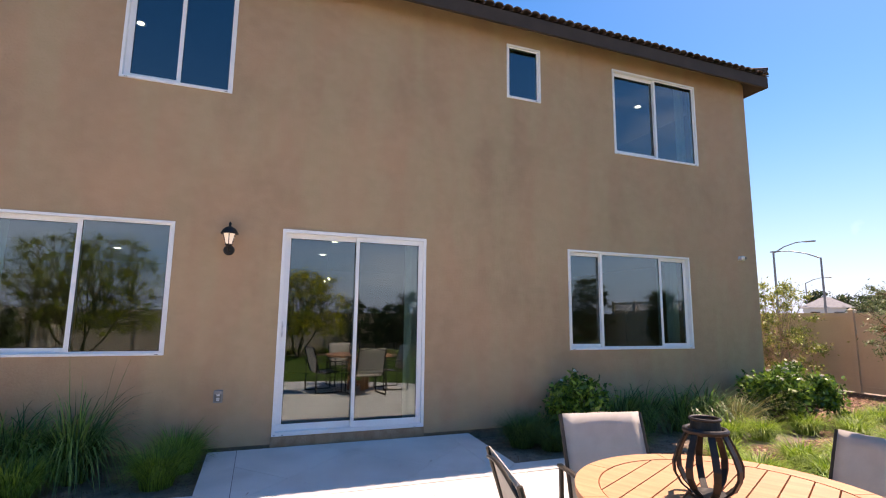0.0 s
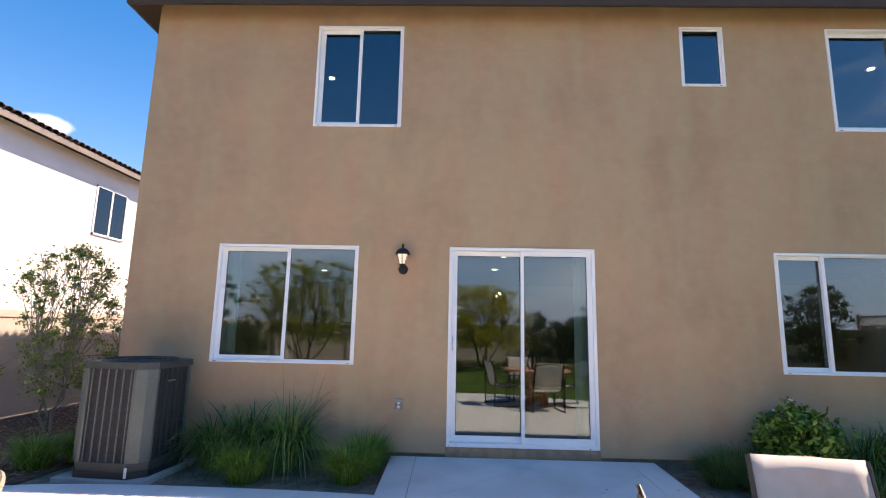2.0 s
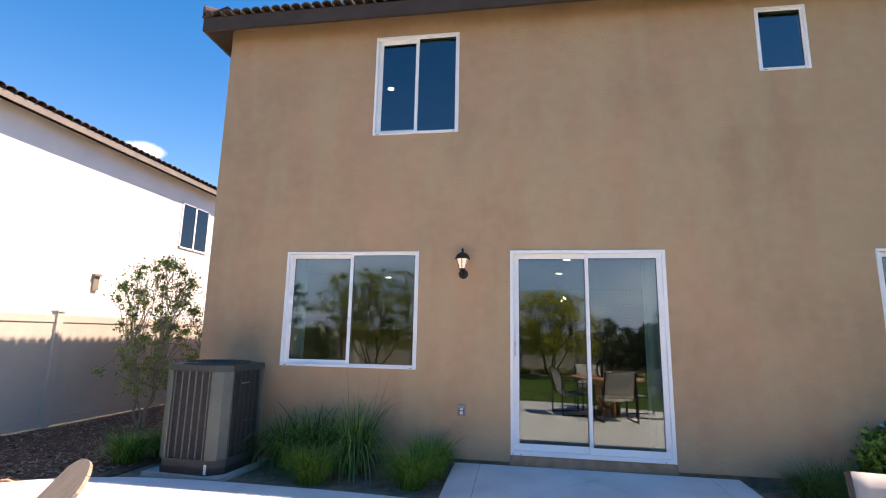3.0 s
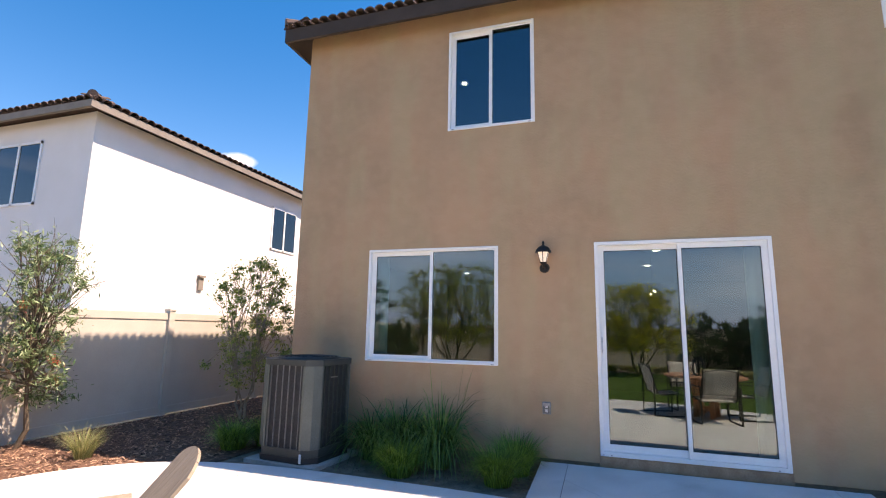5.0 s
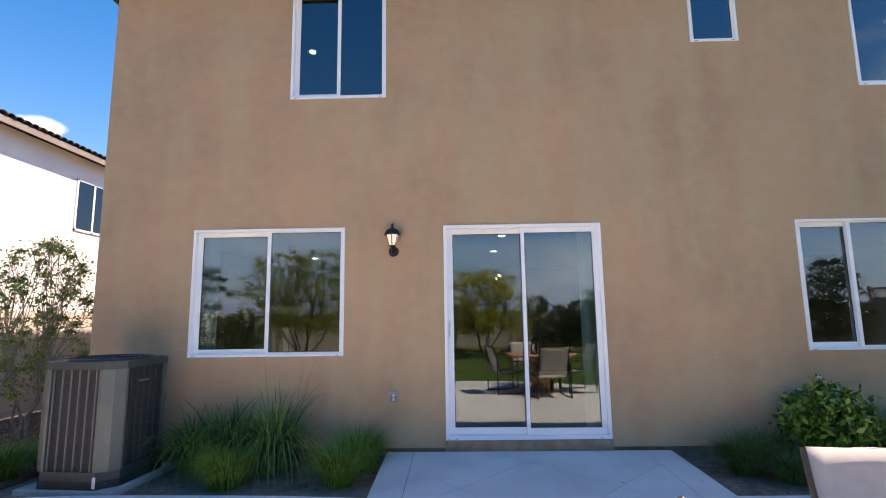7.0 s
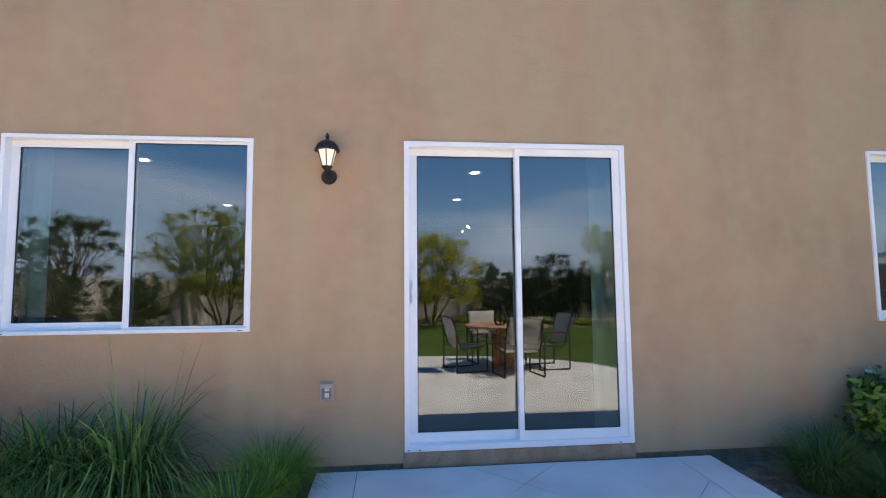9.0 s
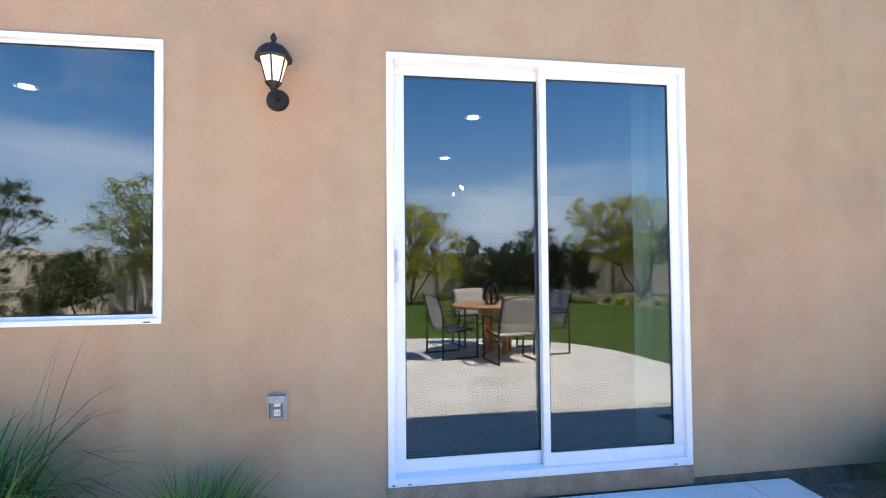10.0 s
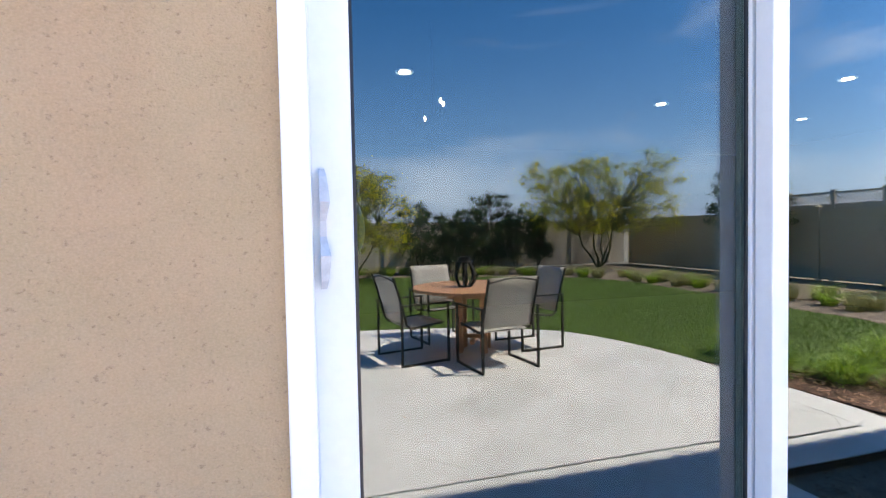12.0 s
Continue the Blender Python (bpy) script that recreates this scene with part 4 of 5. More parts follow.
def adirondack():
    """Faces -y. A slatted lounge chair."""
    c = thing("adirondack_chair", "weathered taupe slatted adirondack chair on the concrete patio", "lounge chair", (-2.69, 1.36, 0), -40)
    lean = pose(0, 0.14, 0.27, -40)
    tops = (0.60, 0.70, 0.745, 0.745, 0.70, 0.60)
    for i, top in enumerate(tops):
        x = -0.225 + i * 0.09
        n = 5
        pts = [(x - 0.042, 0), (x + 0.042, 0)]
        edge = lambda u: 0.60 + 0.16 * math.sqrt(max(0.0, 1 - (u / 0.285) ** 2))
        arc = [(x + 0.042 - 0.084 * k / n, edge(x + 0.042 - 0.084 * k / n)) for k in range(n + 1)]
        bm = bmesh.new()
        a = [bm.verts.new((u, -0.009, v)) for u, v in pts + arc]
        b = [bm.verts.new((u, 0.009, v)) for u, v in pts + arc]
        bm.faces.new(a)
        bm.faces.new(b[::-1])
        for k in range(len(a)):
            bm.faces.new((a[k], a[(k + 1) % len(a)], b[(k + 1) % len(a)], b[k]))
        o = part("back_slat", bm, WEATHERED, c)
        o.matrix_local = lean
    o = part("back_brace", boxes((-0.27, 0.27, 0.0095, 0.035, 0.42, 0.50), (-0.25, 0.25, 0.0095, 0.035, 0.06, 0.14)), WEATHERED, c)
    o.matrix_local = lean
    for k in range(6):
        o = part("seat_slat", box(-0.26, 0.26, -0.036, 0.036, -0.01, 0.01, 0.003), WEATHERED, c)
        o.matrix_local = pose(0, -0.36 + k * 0.088, 0.36 - k * 0.026, -16)
    for s_ in (-1, 1):
        part("leg", box(s_ * 0.27 - 0.012, s_ * 0.27 + 0.012, -0.42, -0.33, 0, 0.54, 0.003), WEATHERED, c)
        bm = bmesh.new()
        pts = [(-0.42, 0.38), (-0.42, 0.28), (0.42, 0.0), (0.52, 0.0), (0.45, 0.09), (0.0, 0.24)]
        a = [bm.verts.new((s_ * 0.245 - 0.012, y, z)) for y, z in pts]
        b = [bm.verts.new((s_ * 0.245 + 0.012, y, z)) for y, z in pts]
        bm.faces.new(a)
        bm.faces.new(b[::-1])
        for k in range(6):
            bm.faces.new((a[k], a[(k + 1) % 6], b[(k + 1) % 6], b[k]))
        part("side_rail", bm, WEATHERED, c)
        part("armrest", box(s_ * 0.32 - 0.07, s_ * 0.32 + 0.07, -0.48, 0.34, 0.541, 0.562, 0.006), WEATHERED, c)
        part("arm_post", box(s_ * 0.27 - 0.012, s_ * 0.27 + 0.012, 0.26, 0.33, 0.06, 0.54, 0.003), WEATHERED, c)
    return c


adirondack()


# ---- things on and by the wall ----
def condenser():
    c = thing("air_conditioner", "grey-green outdoor air conditioning unit on a concrete pad beside the house", "air conditioner", (-3.66, 5.0, -0.085), -5)
    part("pad", box(-0.5, 0.5, -0.47, 0.45, 0, 0.085, 0.01), CONCRETE_GREY, c)
    r = 0.42

    def octagon(r_, cut):
        return [(-r_ + cut, -r_), (r_ - cut, -r_), (r_, -r_ + cut), (r_, r_ - cut), (r_ - cut, r_), (-r_ + cut, r_), (-r_, r_ - cut), (-r_, -r_ + cut)]
    part("base", prism(octagon(r + 0.01, 0.14), 0.086, 0.15), DARK, c)
    part("coil", prism(octagon(r - 0.03, 0.14), 0.15, 1.2), AC_DARK, c)
    part("lower_panel", prism(octagon(r, 0.14), 0.151, 0.235), AC_GREY, c)
    top = part("top", prism(octagon(r + 0.012, 0.14), 1.165, 1.235), AC_GREY, c)
    for s_, t_ in ((-1, -1), (1, -1), (1, 1), (-1, 1)):
        part("corner_post", prism([(s_ * r, t_ * (r - 0.17)), (s_ * r, t_ * (r - 0.14)), (s_ * (r - 0.05), t_ * (r - 0.05)), (s_ * (r - 0.14), t_ * r), (s_ * (r - 0.17), t_ * r), (s_ * (r - 0.17), t_ * (r - 0.025)), (s_ * (r - 0.025), t_ * (r - 0.17))], 0.235, 1.165), AC_PANEL, c)
    for side in range(4):
        m = pose(0, 0, 0, 0, 0, 90 * side)
        for k in range(6):
            u = -0.22 + k * 0.088
            o = part("slat", box(u - 0.0035, u + 0.0035, -r - 0.002, -r + 0.014, 0.235, 1.165, 0.002), AC_LIGHT if side == 0 else AC_GREY, c)
            o.matrix_local = m
    bm = bmesh.new()
    for rad in (0.36, 0.31, 0.26, 0.21, 0.16, 0.11):
        add_tube(bm, [(rad * math.cos(a), rad * math.sin(a), 1.25 + 0.02 * (0.36 - rad)) for a in [2 * math.pi * k / 36 for k in range(37)]], 0.004, 5, False)
    for k in range(8):
        a = k * math.pi / 4
        add_tube(bm, [(0.05 * math.cos(a), 0.05 * math.sin(a), 1.252), (0.38 * math.cos(a), 0.38 * math.sin(a), 1.246)], 0.004, 5)
    part("fan_guard", bm, DARK, c)
    bm = bmesh.new()
    add_tube(bm, [(0.37 * math.cos(a), 0.37 * math.sin(a), 1.238) for a in [2 * math.pi * k / 36 for k in range(37)]], 0.02, 8, False)
    part("fan_ring", bm, AC_GREY, c)
    part("name_badge", box(r + 0.003, r + 0.006, -0.12, 0.02, 1.02, 1.035), AC_LIGHT, c)
    part("tag", box(0.27, 0.30, -r - 0.016, -r - 0.011, 0.1, 0.2), WHITE_PLASTIC, c, "small white paper tag")
    return c


condenser()


def wall_lantern():
    l_ = thing("wall_lantern", "black outdoor wall lantern with lit frosted panes beside the door", "wall lamp", (-0.795, YW, 2.33))
    bm = bmesh.new()
    bmesh.ops.create_cone(bm, cap_ends=True, segments=28, radius1=0.062, radius2=0.052, depth=0.03, matrix=pose(0, -0.016, -0.02, 90))
    part("backplate", bm, IRON, l_)
    bm = bmesh.new()
    add_tube(bm, [(0, -0.03, -0.02), (0, -0.07, -0.03), (0, -0.11, 0.0), (0, -0.12, 0.03)], [0.016, 0.014, 0.016, 0.03], 10)
    part("arm", bm, IRON, l_)
    cy = -0.12

    def hexa(r, z, n=6):
        return [Vector((r * math.cos(math.pi * 2 * k / n + 0.52), cy + r * math.sin(math.pi * 2 * k / n + 0.52), z)) for k in range(n)]
    lo, hi = hexa(0.038, 0.035), hexa(0.075, 0.165)
    for k in range(6):
        bm = bmesh.new()
        q = [lo[k], lo[(k + 1) % 6], hi[(k + 1) % 6], hi[k]]
        mid = sum(q, Vector()) / 4
        out = (mid - Vector((0, cy, mid.z))).normalized() * 0.002
        a = [bm.verts.new(mid + (p - mid) * 0.94 + out) for p in q]
        b = [bm.verts.new(mid + (p - mid) * 0.94 - out) for p in q]
        bm.faces.new(a)
        bm.faces.new(b[::-1])
        for i in range(4):
            bm.faces.new((a[i], a[(i + 1) % 4], b[(i + 1) % 4], b[i]))
        part("pane", bm, FROST, l_)
        bm = bmesh.new()
        add_tube(bm, [lo[k], hi[k]], 0.005, 6)
        part("bar", bm, IRON, l_)
    bm = bmesh.new()
    rings = [(0.098, 0.158), (0.096, 0.17), (0.088, 0.185), (0.078, 0.205), (0.058, 0.226), (0.03, 0.238), (0.014, 0.25), (0.012, 0.262), (0.018, 0.275), (0.010, 0.292), (0.004, 0.302)]
    vs = [[bm.verts.new(p) for p in hexa(r, z, 12)] for r, z in rings]
    for a, b in zip(vs, vs[1:]):
        for i in range(12):
            bm.faces.new((a[i], a[(i + 1) % 12], b[(i + 1) % 12], b[i]))
    bm.faces.new(vs[0][::-1])
    bm.faces.new(vs[-1])
    part("cap", bm, IRON, l_)
    bm = bmesh.new()
    bmesh.ops.create_cone(bm, cap_ends=True, segments=12, radius1=0.02, radius2=0.045, depth=0.03, matrix=Matrix.Translation((0, cy, 0.02)))
    part("cup", bm, IRON, l_)
    return l_


wall_lantern()


def outlet():
    o = thing("outdoor_outlet", "double socket in a clear weatherproof cover on the wall", "outlet", (-0.795, YW, 0.635))
    part("box", box(-0.05, 0.05, -0.012, 0, -0.072, 0.072, 0.006), PLASTIC, o)
    c = part("cover", boxes((-0.045, 0.045, -0.05, -0.013, 0.055, 0.066), (-0.045, -0.038, -0.048, -0.013, -0.06, 0.054), (0.038, 0.045, -0.048, -0.013, -0.06, 0.054), (-0.037, 0.037, -0.05, -0.046, 0.03, 0.054), bevel=0.002), PLASTIC, o, "clear grey plastic hood")
    # flat grey plate; its colour stands for the shade inside the hood
    part("recess", box(-0.036, 0.036, -0.0145, -0.0125, -0.058, 0.054), AC_LIGHT, o)
    for z in (0.02, -0.03):
        s_ = part("socket", box(-0.017, 0.017, -0.02, -0.0125, z - 0.017, z + 0.017, 0.005), WHITE_PLASTIC, o, "white socket face")
        part("slot", boxes((-0.009, -0.006, -0.0212, -0.0202, z - 0.006, z + 0.006), (0.006, 0.009, -0.0212, -0.0202, z - 0.006, z + 0.006)), DARK, s_)
    return o


outlet()


def wall_camera():
    c = thing("security_camera", "small white security camera with a dark lens near the corner", "camera", (7.55, YW, 2.66))
    bm = bmesh.new()
    bmesh.ops.create_cone(bm, cap_ends=True, segments=20, radius1=0.045, radius2=0.038, depth=0.02, matrix=pose(0, -0.011, 0, 90))
    part("mount", bm, WHITE_PLASTIC, c)
    bm = bmesh.new()
    bmesh.ops.create_uvsphere(bm, u_segments=20, v_segments=12, radius=0.045, matrix=Matrix.Translation((0.01, -0.055, 0)))
    part("body", bm, WHITE_PLASTIC, c, smooth=True)
    bm = bmesh.new()
    bmesh.ops.create_cone(bm, cap_ends=True, segments=18, radius1=0.026, radius2=0.022, depth=0.02, matrix=pose(0.028, -0.092, 0, 90, 0, 25))
    part("lens", bm, DARK, c)


wall_camera()


def chandelier():
    c = thing("chandelier", "small hanging lamp with bare lit bulbs indoors", "pendant lamp", (0.635, 7.98, 2.735))
    bm = bmesh.new()
    add_tube(bm, [(0, 0, 0), (0, 0, -0.62)], 0.005, 6)
    part("stem", bm, IRON, c)
    for x, y, z in ((0.005, -0.18, -0.55), (-0.005, 0.19, -0.575), (0.03, -0.15, -0.56)):
        bm = bmesh.new()
        add_tube(bm, [(0, 0, -0.61), (x, y, -0.62), (x, y, z - 0.02)], 0.005, 6)
        arm = part("arm", bm, IRON, c)
        bm = bmesh.new()
        bmesh.ops.create_uvsphere(bm, u_segments=12, v_segments=8, radius=0.009, matrix=Matrix.Translation((x, y, z)) @ Matrix.Diagonal((1, 1, 1.9, 1)))
        part("bulb", bm, BULB, arm, smooth=True)


chandelier()


# ---- planting ----
def raw(name, verts, faces, material, parent=None, kind=""):
    me = bpy.data.meshes.new(name)
    me.vertices.add(len(verts))
    me.vertices.foreach_set("co", np.asarray(verts, dtype=np.float32).ravel())
    f = np.asarray(faces, dtype=np.int32)
    me.loops.add(f.size)
    me.loops.foreach_set("vertex_index", f.ravel())
    me.polygons.add(len(f))
    me.polygons.foreach_set("loop_start", np.arange(0, f.size, f.shape[1], dtype=np.int32))
    me.update(calc_edges=True)
    me.validate()
    me.materials.append(material)
    ob = new(name, me)
    if parent:
        ob.parent = parent
    return tagged(ob, kind=kind)


def blades(rng, n, height, spread, width, arch, base=0.08, segs=5, lean=(0, 0)):
    """Arching tapered leaf strips from a tuft: vertices and faces."""
    az = rng.uniform(0, 2 * np.pi, n)
    h = height * rng.uniform(0.55, 1.08, n)
    out = spread * rng.uniform(0.15, 1.0, n) ** 0.8
    b = base * np.sqrt(rng.uniform(0, 1, n))
    ba = az + rng.normal(0, 0.5, n)
    wd = width * rng.uniform(0.7, 1.2, n)
    t = np.linspace(0, 1, segs + 1)
    rad = out[:, None] * (t[None] ** 1.6)
    drop = arch * rng.uniform(0.3, 1.3, n)
    z = h[:, None] * (t[None] - drop[:, None] * t[None] ** 3)
    x = b[:, None] * np.cos(ba)[:, None] + rad * np.cos(az)[:, None] + lean[0] * t[None] ** 2
    y = b[:, None] * np.sin(ba)[:, None] + rad * np.sin(az)[:, None] + lean[1] * t[None] ** 2
    tw = az + np.pi / 2 + rng.normal(0, 0.5, n)
    w = wd[:, None] * np.sqrt(np.clip(1 - t[None], 0.02, 1)) * (0.6 + 0.4 * np.minimum(1, t[None] * 5))
    dx, dy = np.cos(tw)[:, None] * w / 2, np.sin(tw)[:, None] * w / 2
    v = np.stack([np.stack([x - dx, y - dy, z], -1), np.stack([x + dx, y + dy, z], -1)], 2)
    v = v.reshape(-1, 3)
    i = (np.arange(n)[:, None] * (segs + 1) + np.arange(segs)[None]).ravel() * 2
    f = np.stack([i, i + 1, i + 3, i + 2], -1)
    return v, f


def tuft(name, label, x, y, n, height, spread, width, arch, material, seed, base=0.08, lean=(0, 0), group="", z=-0.05):
    rng = np.random.default_rng(seed)
    t = thing(name, label, "ornamental grass", (x, y, z), group=group)
    v, f = blades(rng, n, height, spread, width, arch, base, 5, lean)
    raw("foliage", v, f, material, t)
    return t


STRAP_LABEL = "dark green strap-leaved ornamental grass against the tan wall"
for i, (x, y, h, n) in enumerate(((-2.85, 5.28, 0.95, 400), (-2.4, 5.3, 1.0, 420), (-2.0, 5.25, 1.15, 360), (-2.65, 5.42, 1.1, 200), (4.45, 5.2, 1.02, 300), (4.95, 5.3, 1.0, 300), (5.5, 5.15, 1.0, 300), (6.05, 5.2, 1.0, 300))):
    tuft("strap_grass", STRAP_LABEL, x, y, int(n * 1.2), h, 0.6, 0.016, 0.85, STRAP, 10 + i, 0.13, (0.05, -0.05), "strap-leaved grasses")
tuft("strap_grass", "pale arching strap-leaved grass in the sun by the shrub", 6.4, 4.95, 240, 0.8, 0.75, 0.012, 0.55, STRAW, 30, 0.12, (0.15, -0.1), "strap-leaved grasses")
stalks = bpy.data.objects["strap_grass.002"]
v, f = blades(np.random.default_rng(47), 7, 1.22, 0.3, 0.012, 0.06, 0.2, 5)
raw("seed_stalk", v, f, STRAP, stalks)
FINE_LABEL = "low rounded clump of fine bright green grass in the bed"
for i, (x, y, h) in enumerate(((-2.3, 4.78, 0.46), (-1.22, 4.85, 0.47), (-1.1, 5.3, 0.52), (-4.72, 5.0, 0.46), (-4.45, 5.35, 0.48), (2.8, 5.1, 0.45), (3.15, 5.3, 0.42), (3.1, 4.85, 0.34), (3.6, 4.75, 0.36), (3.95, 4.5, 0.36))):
    # clumps right of the door take the copy with shade in its colour
    tuft("grass_clump", FINE_LABEL, x, y, 1500, h * 1.12, 0.33, 0.007, 0.6, FINE if x < 0 else FINE_SHADE, 50 + i, 0.14, group="fine grass clumps")
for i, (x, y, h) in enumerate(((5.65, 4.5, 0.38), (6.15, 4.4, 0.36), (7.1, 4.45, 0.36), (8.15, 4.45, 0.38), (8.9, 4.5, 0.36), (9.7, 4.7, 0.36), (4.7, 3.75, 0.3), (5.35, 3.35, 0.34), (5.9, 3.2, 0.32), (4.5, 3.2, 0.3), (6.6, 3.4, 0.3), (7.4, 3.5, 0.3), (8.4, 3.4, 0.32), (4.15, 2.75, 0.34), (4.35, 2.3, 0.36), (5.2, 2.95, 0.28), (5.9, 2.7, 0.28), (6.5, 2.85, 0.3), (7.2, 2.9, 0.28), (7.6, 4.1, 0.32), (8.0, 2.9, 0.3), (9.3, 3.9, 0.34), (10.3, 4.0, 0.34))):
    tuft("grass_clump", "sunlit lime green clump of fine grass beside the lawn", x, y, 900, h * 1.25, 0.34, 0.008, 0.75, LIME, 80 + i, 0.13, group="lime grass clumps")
tuft("grass_clump", "small dry yellow-green grass clump in red bark mulch", -5.95, 3.95, 420, 0.45, 0.32, 0.005, 0.25, STRAW, 120)
k_ = 0
for i in range(46):
    u = i / 45
    for off in (0.0, 0.8):
        x = 8.7 if u < 0.42 else 8.7 - 11.5 * (u - 0.42) / 0.58
        y = (2.6 - 8.4 * u / 0.42) if u < 0.42 else (-5.8 - 3.9 * math.sin(min(1.0, (u - 0.42) / 0.35) * math.pi / 2))
        x, y = x + random.uniform(-0.25, 0.25) + off * (0.9 if u < 0.42 else 0), y + random.uniform(-0.25, 0.25) - off * (0 if u < 0.42 else 0.7)
        tuft("grass_clump", "low straw-green grass clump along the lawn's far edge", x, y, 200, 0.38, 0.35, 0.012, 0.35, STRAW if (i + int(off * 2)) % 3 else LIME, 130 + k_, 0.12, group="border grass clumps")
        k_ += 1


def leaf_cloud(rng, centres, radii, count, size, aspect=2.2, squash=0.8, shell=0.5):
    """Leaf quads scattered about clump centres."""
    k = rng.integers(0, len(centres), count)
    c, r = np.asarray(centres)[k], np.asarray(radii)[k]
    d = rng.normal(size=(count, 3))
    d /= np.linalg.norm(d, axis=1)[:, None]
    rad = r * np.abs(rng.normal(0, 0.62, count) + shell * 0.4)
    p = c + d * rad[:, None] * np.array([1, 1, squash])
    a = rng.normal(size=(count, 3))
    a += d * 0.5
    a /= np.linalg.norm(a, axis=1)[:, None]
    b = np.cross(a, rng.normal(size=(count, 3)))
    b /= np.linalg.norm(b, axis=1)[:, None]
    s_ = size * rng.uniform(0.6, 1.3, count)[:, None]
    v = np.stack([p - a * s_ / 2, p + b * s_ / (2 * aspect), p + a * s_ / 2, p - b * s_ / (2 * aspect)], 1).reshape(-1, 3)
    f = (np.arange(count)[:, None] * 4 + np.arange(4)[None])
    return v, f


def tree(name, label, x, y, height, crown_r, crown_lo, trunks, bark, leaf, n_leaf, size, seed, clumps=40, clump_r=0.35, lean=0.25, trunk_r=0.05, twist=0.15, leaf2=None, aspect=2.2, flat=0.0, z=-0.05, shell=0.2):
    """Multi-stemmed tree: tapered limbs that fork toward clumps of leaves."""
    rng = np.random.default_rng(seed)
    t = thing(name, label, "tree", (x, y, z))
    bm = bmesh.new()
    tips = []
    for i in range(clumps):
        a = rng.uniform(0, 2 * np.pi)
        q = rng.uniform(0, 1) ** 0.55
        zz = crown_lo + (height - crown_lo) * rng.uniform(0.05, 0.95)
        dome = math.sqrt(max(0.05, 1 - ((zz - crown_lo) / (height - crown_lo) * (1 - flat) - 0.35) ** 2 * 1.8))
        tips.append(Vector((q * crown_r * dome * math.cos(a), q * crown_r * dome * math.sin(a), zz)))
    stems = []
    for k in range(trunks):
        a = k * 2 * math.pi / trunks + rng.uniform(-0.4, 0.4)
        r = lean * crown_r * rng.uniform(0.5, 1.1) if trunks > 1 else 0.06
        top = Vector((r * math.cos(a), r * math.sin(a), crown_lo + 0.35 * (height - crown_lo)))
        p = [Vector((0.05 * math.cos(a) * (trunks > 1), 0.05 * math.sin(a) * (trunks > 1), 0))]
        for j in range(1, 6):
            u = j / 5
            p.append(Vector((top.x * u ** 0.8, top.y * u ** 0.8, top.z * u)) + Vector(rng.normal(0, twist * 0.25, 3)) * (1 if j < 5 else 0.5))
        add_tube(bm, p, [trunk_r * (1 - 0.14 * j) for j in range(6)], 7)
        stems.append(p)
    for tip in tips:
        st = min(stems, key=lambda p: (p[-1].xy - tip.xy).length + rng.uniform(0, 0.4))
        s0 = st[3] if rng.uniform() < 0.4 else (st[5] if tip.z > st[5].z else st[4])
        mid = s0.lerp(tip, 0.5) + Vector(rng.normal(0, twist * 0.6, 3)) + Vector((0, 0, 0.05))
        add_tube(bm, [s0, mid, tip], [trunk_r * 0.4, trunk_r * 0.24, 0.004], 5)
        for _ in range(3):
            e = tip + Vector(rng.normal(0, clump_r * 0.7, 3))
            add_tube(bm, [mid.lerp(tip, rng.uniform(0.3, 0.9)), e], [trunk_r * 0.12 + 0.002, 0.002], 4)
    part("trunk", bm, bark, t)
    sz = clump_r * rng.uniform(0.6, 1.3, clumps)
    v, f = leaf_cloud(rng, [tuple(p) for p in tips], sz, n_leaf, size, aspect, 0.75, shell)
    v[:, 2] = np.maximum(v[:, 2], 0.02)
    half = len(f) // 2
    if leaf2:
        raw("crown", v[:half * 4], f[:half], leaf, t)
        raw("crown", v[half * 4:], f[half:] - half * 4, leaf2, t)
    else:
        raw("crown", v, f, leaf, t)
    return t, tips


tree("palo_verde", "multi-stemmed tree with yellow blossom before the rear fence", 10.3, -9.4, 4.1, 2.9, 1.2, 5, BARK_GREEN, PALO, 44000, 0.06, 201, 300, 0.42, 0.6, 0.045, 0.3, PALO_GREEN, flat=0.3)
tree("palo_verde", "multi-stemmed tree with yellow-green crown before the rear fence", 1.1, -8.1, 3.5, 1.9, 0.8, 5, BARK_GREEN, PALO, 32000, 0.06, 202, 230, 0.4, 0.55, 0.04, 0.25, PALO_GREEN)
tree("palo_verde", "multi-stemmed tree with yellow-green crown before the pale fence", -6.1, -7.8, 4.4, 2.7, 0.8, 6, BARK_GREEN, PALO_GREEN, 40000, 0.06, 203, 290, 0.42, 0.55, 0.045, 0.25, PALO_DULL)
for i, (x, y, h, r) in enumerate(((3.6, -10.2, 2.5, 0.75), (4.7, -10.3, 2.1, 0.8), (5.5, -10.2, 2.3, 0.75), (6.3, -10.3, 2.95, 0.9), (7.3, -10.2, 2.4, 0.8), (8.2, -10.2, 2.1, 0.55))):
    tree("hedge_shrub", "tall dark green shrub against the rear fence", x, y, h, r, 0.3, 3, BARK, DARKLEAF, 6500, 0.075, 220 + i, 90, 0.26, 0.4, 0.03, 0.1)
for i, (x, y, h, r) in enumerate(((11.7, -4.3, 3.3, 1.0), (11.7, -0.3, 2.6, 0.5))):
    tree("evergreen_tree", "dark leafy evergreen tree before the shaded side fence", x, y, h, r, 0.7, 2, BARK, DARKLEAF, 12000, 0.08, 240 + i, 110, 0.25, 0.3, 0.04, 0.12)
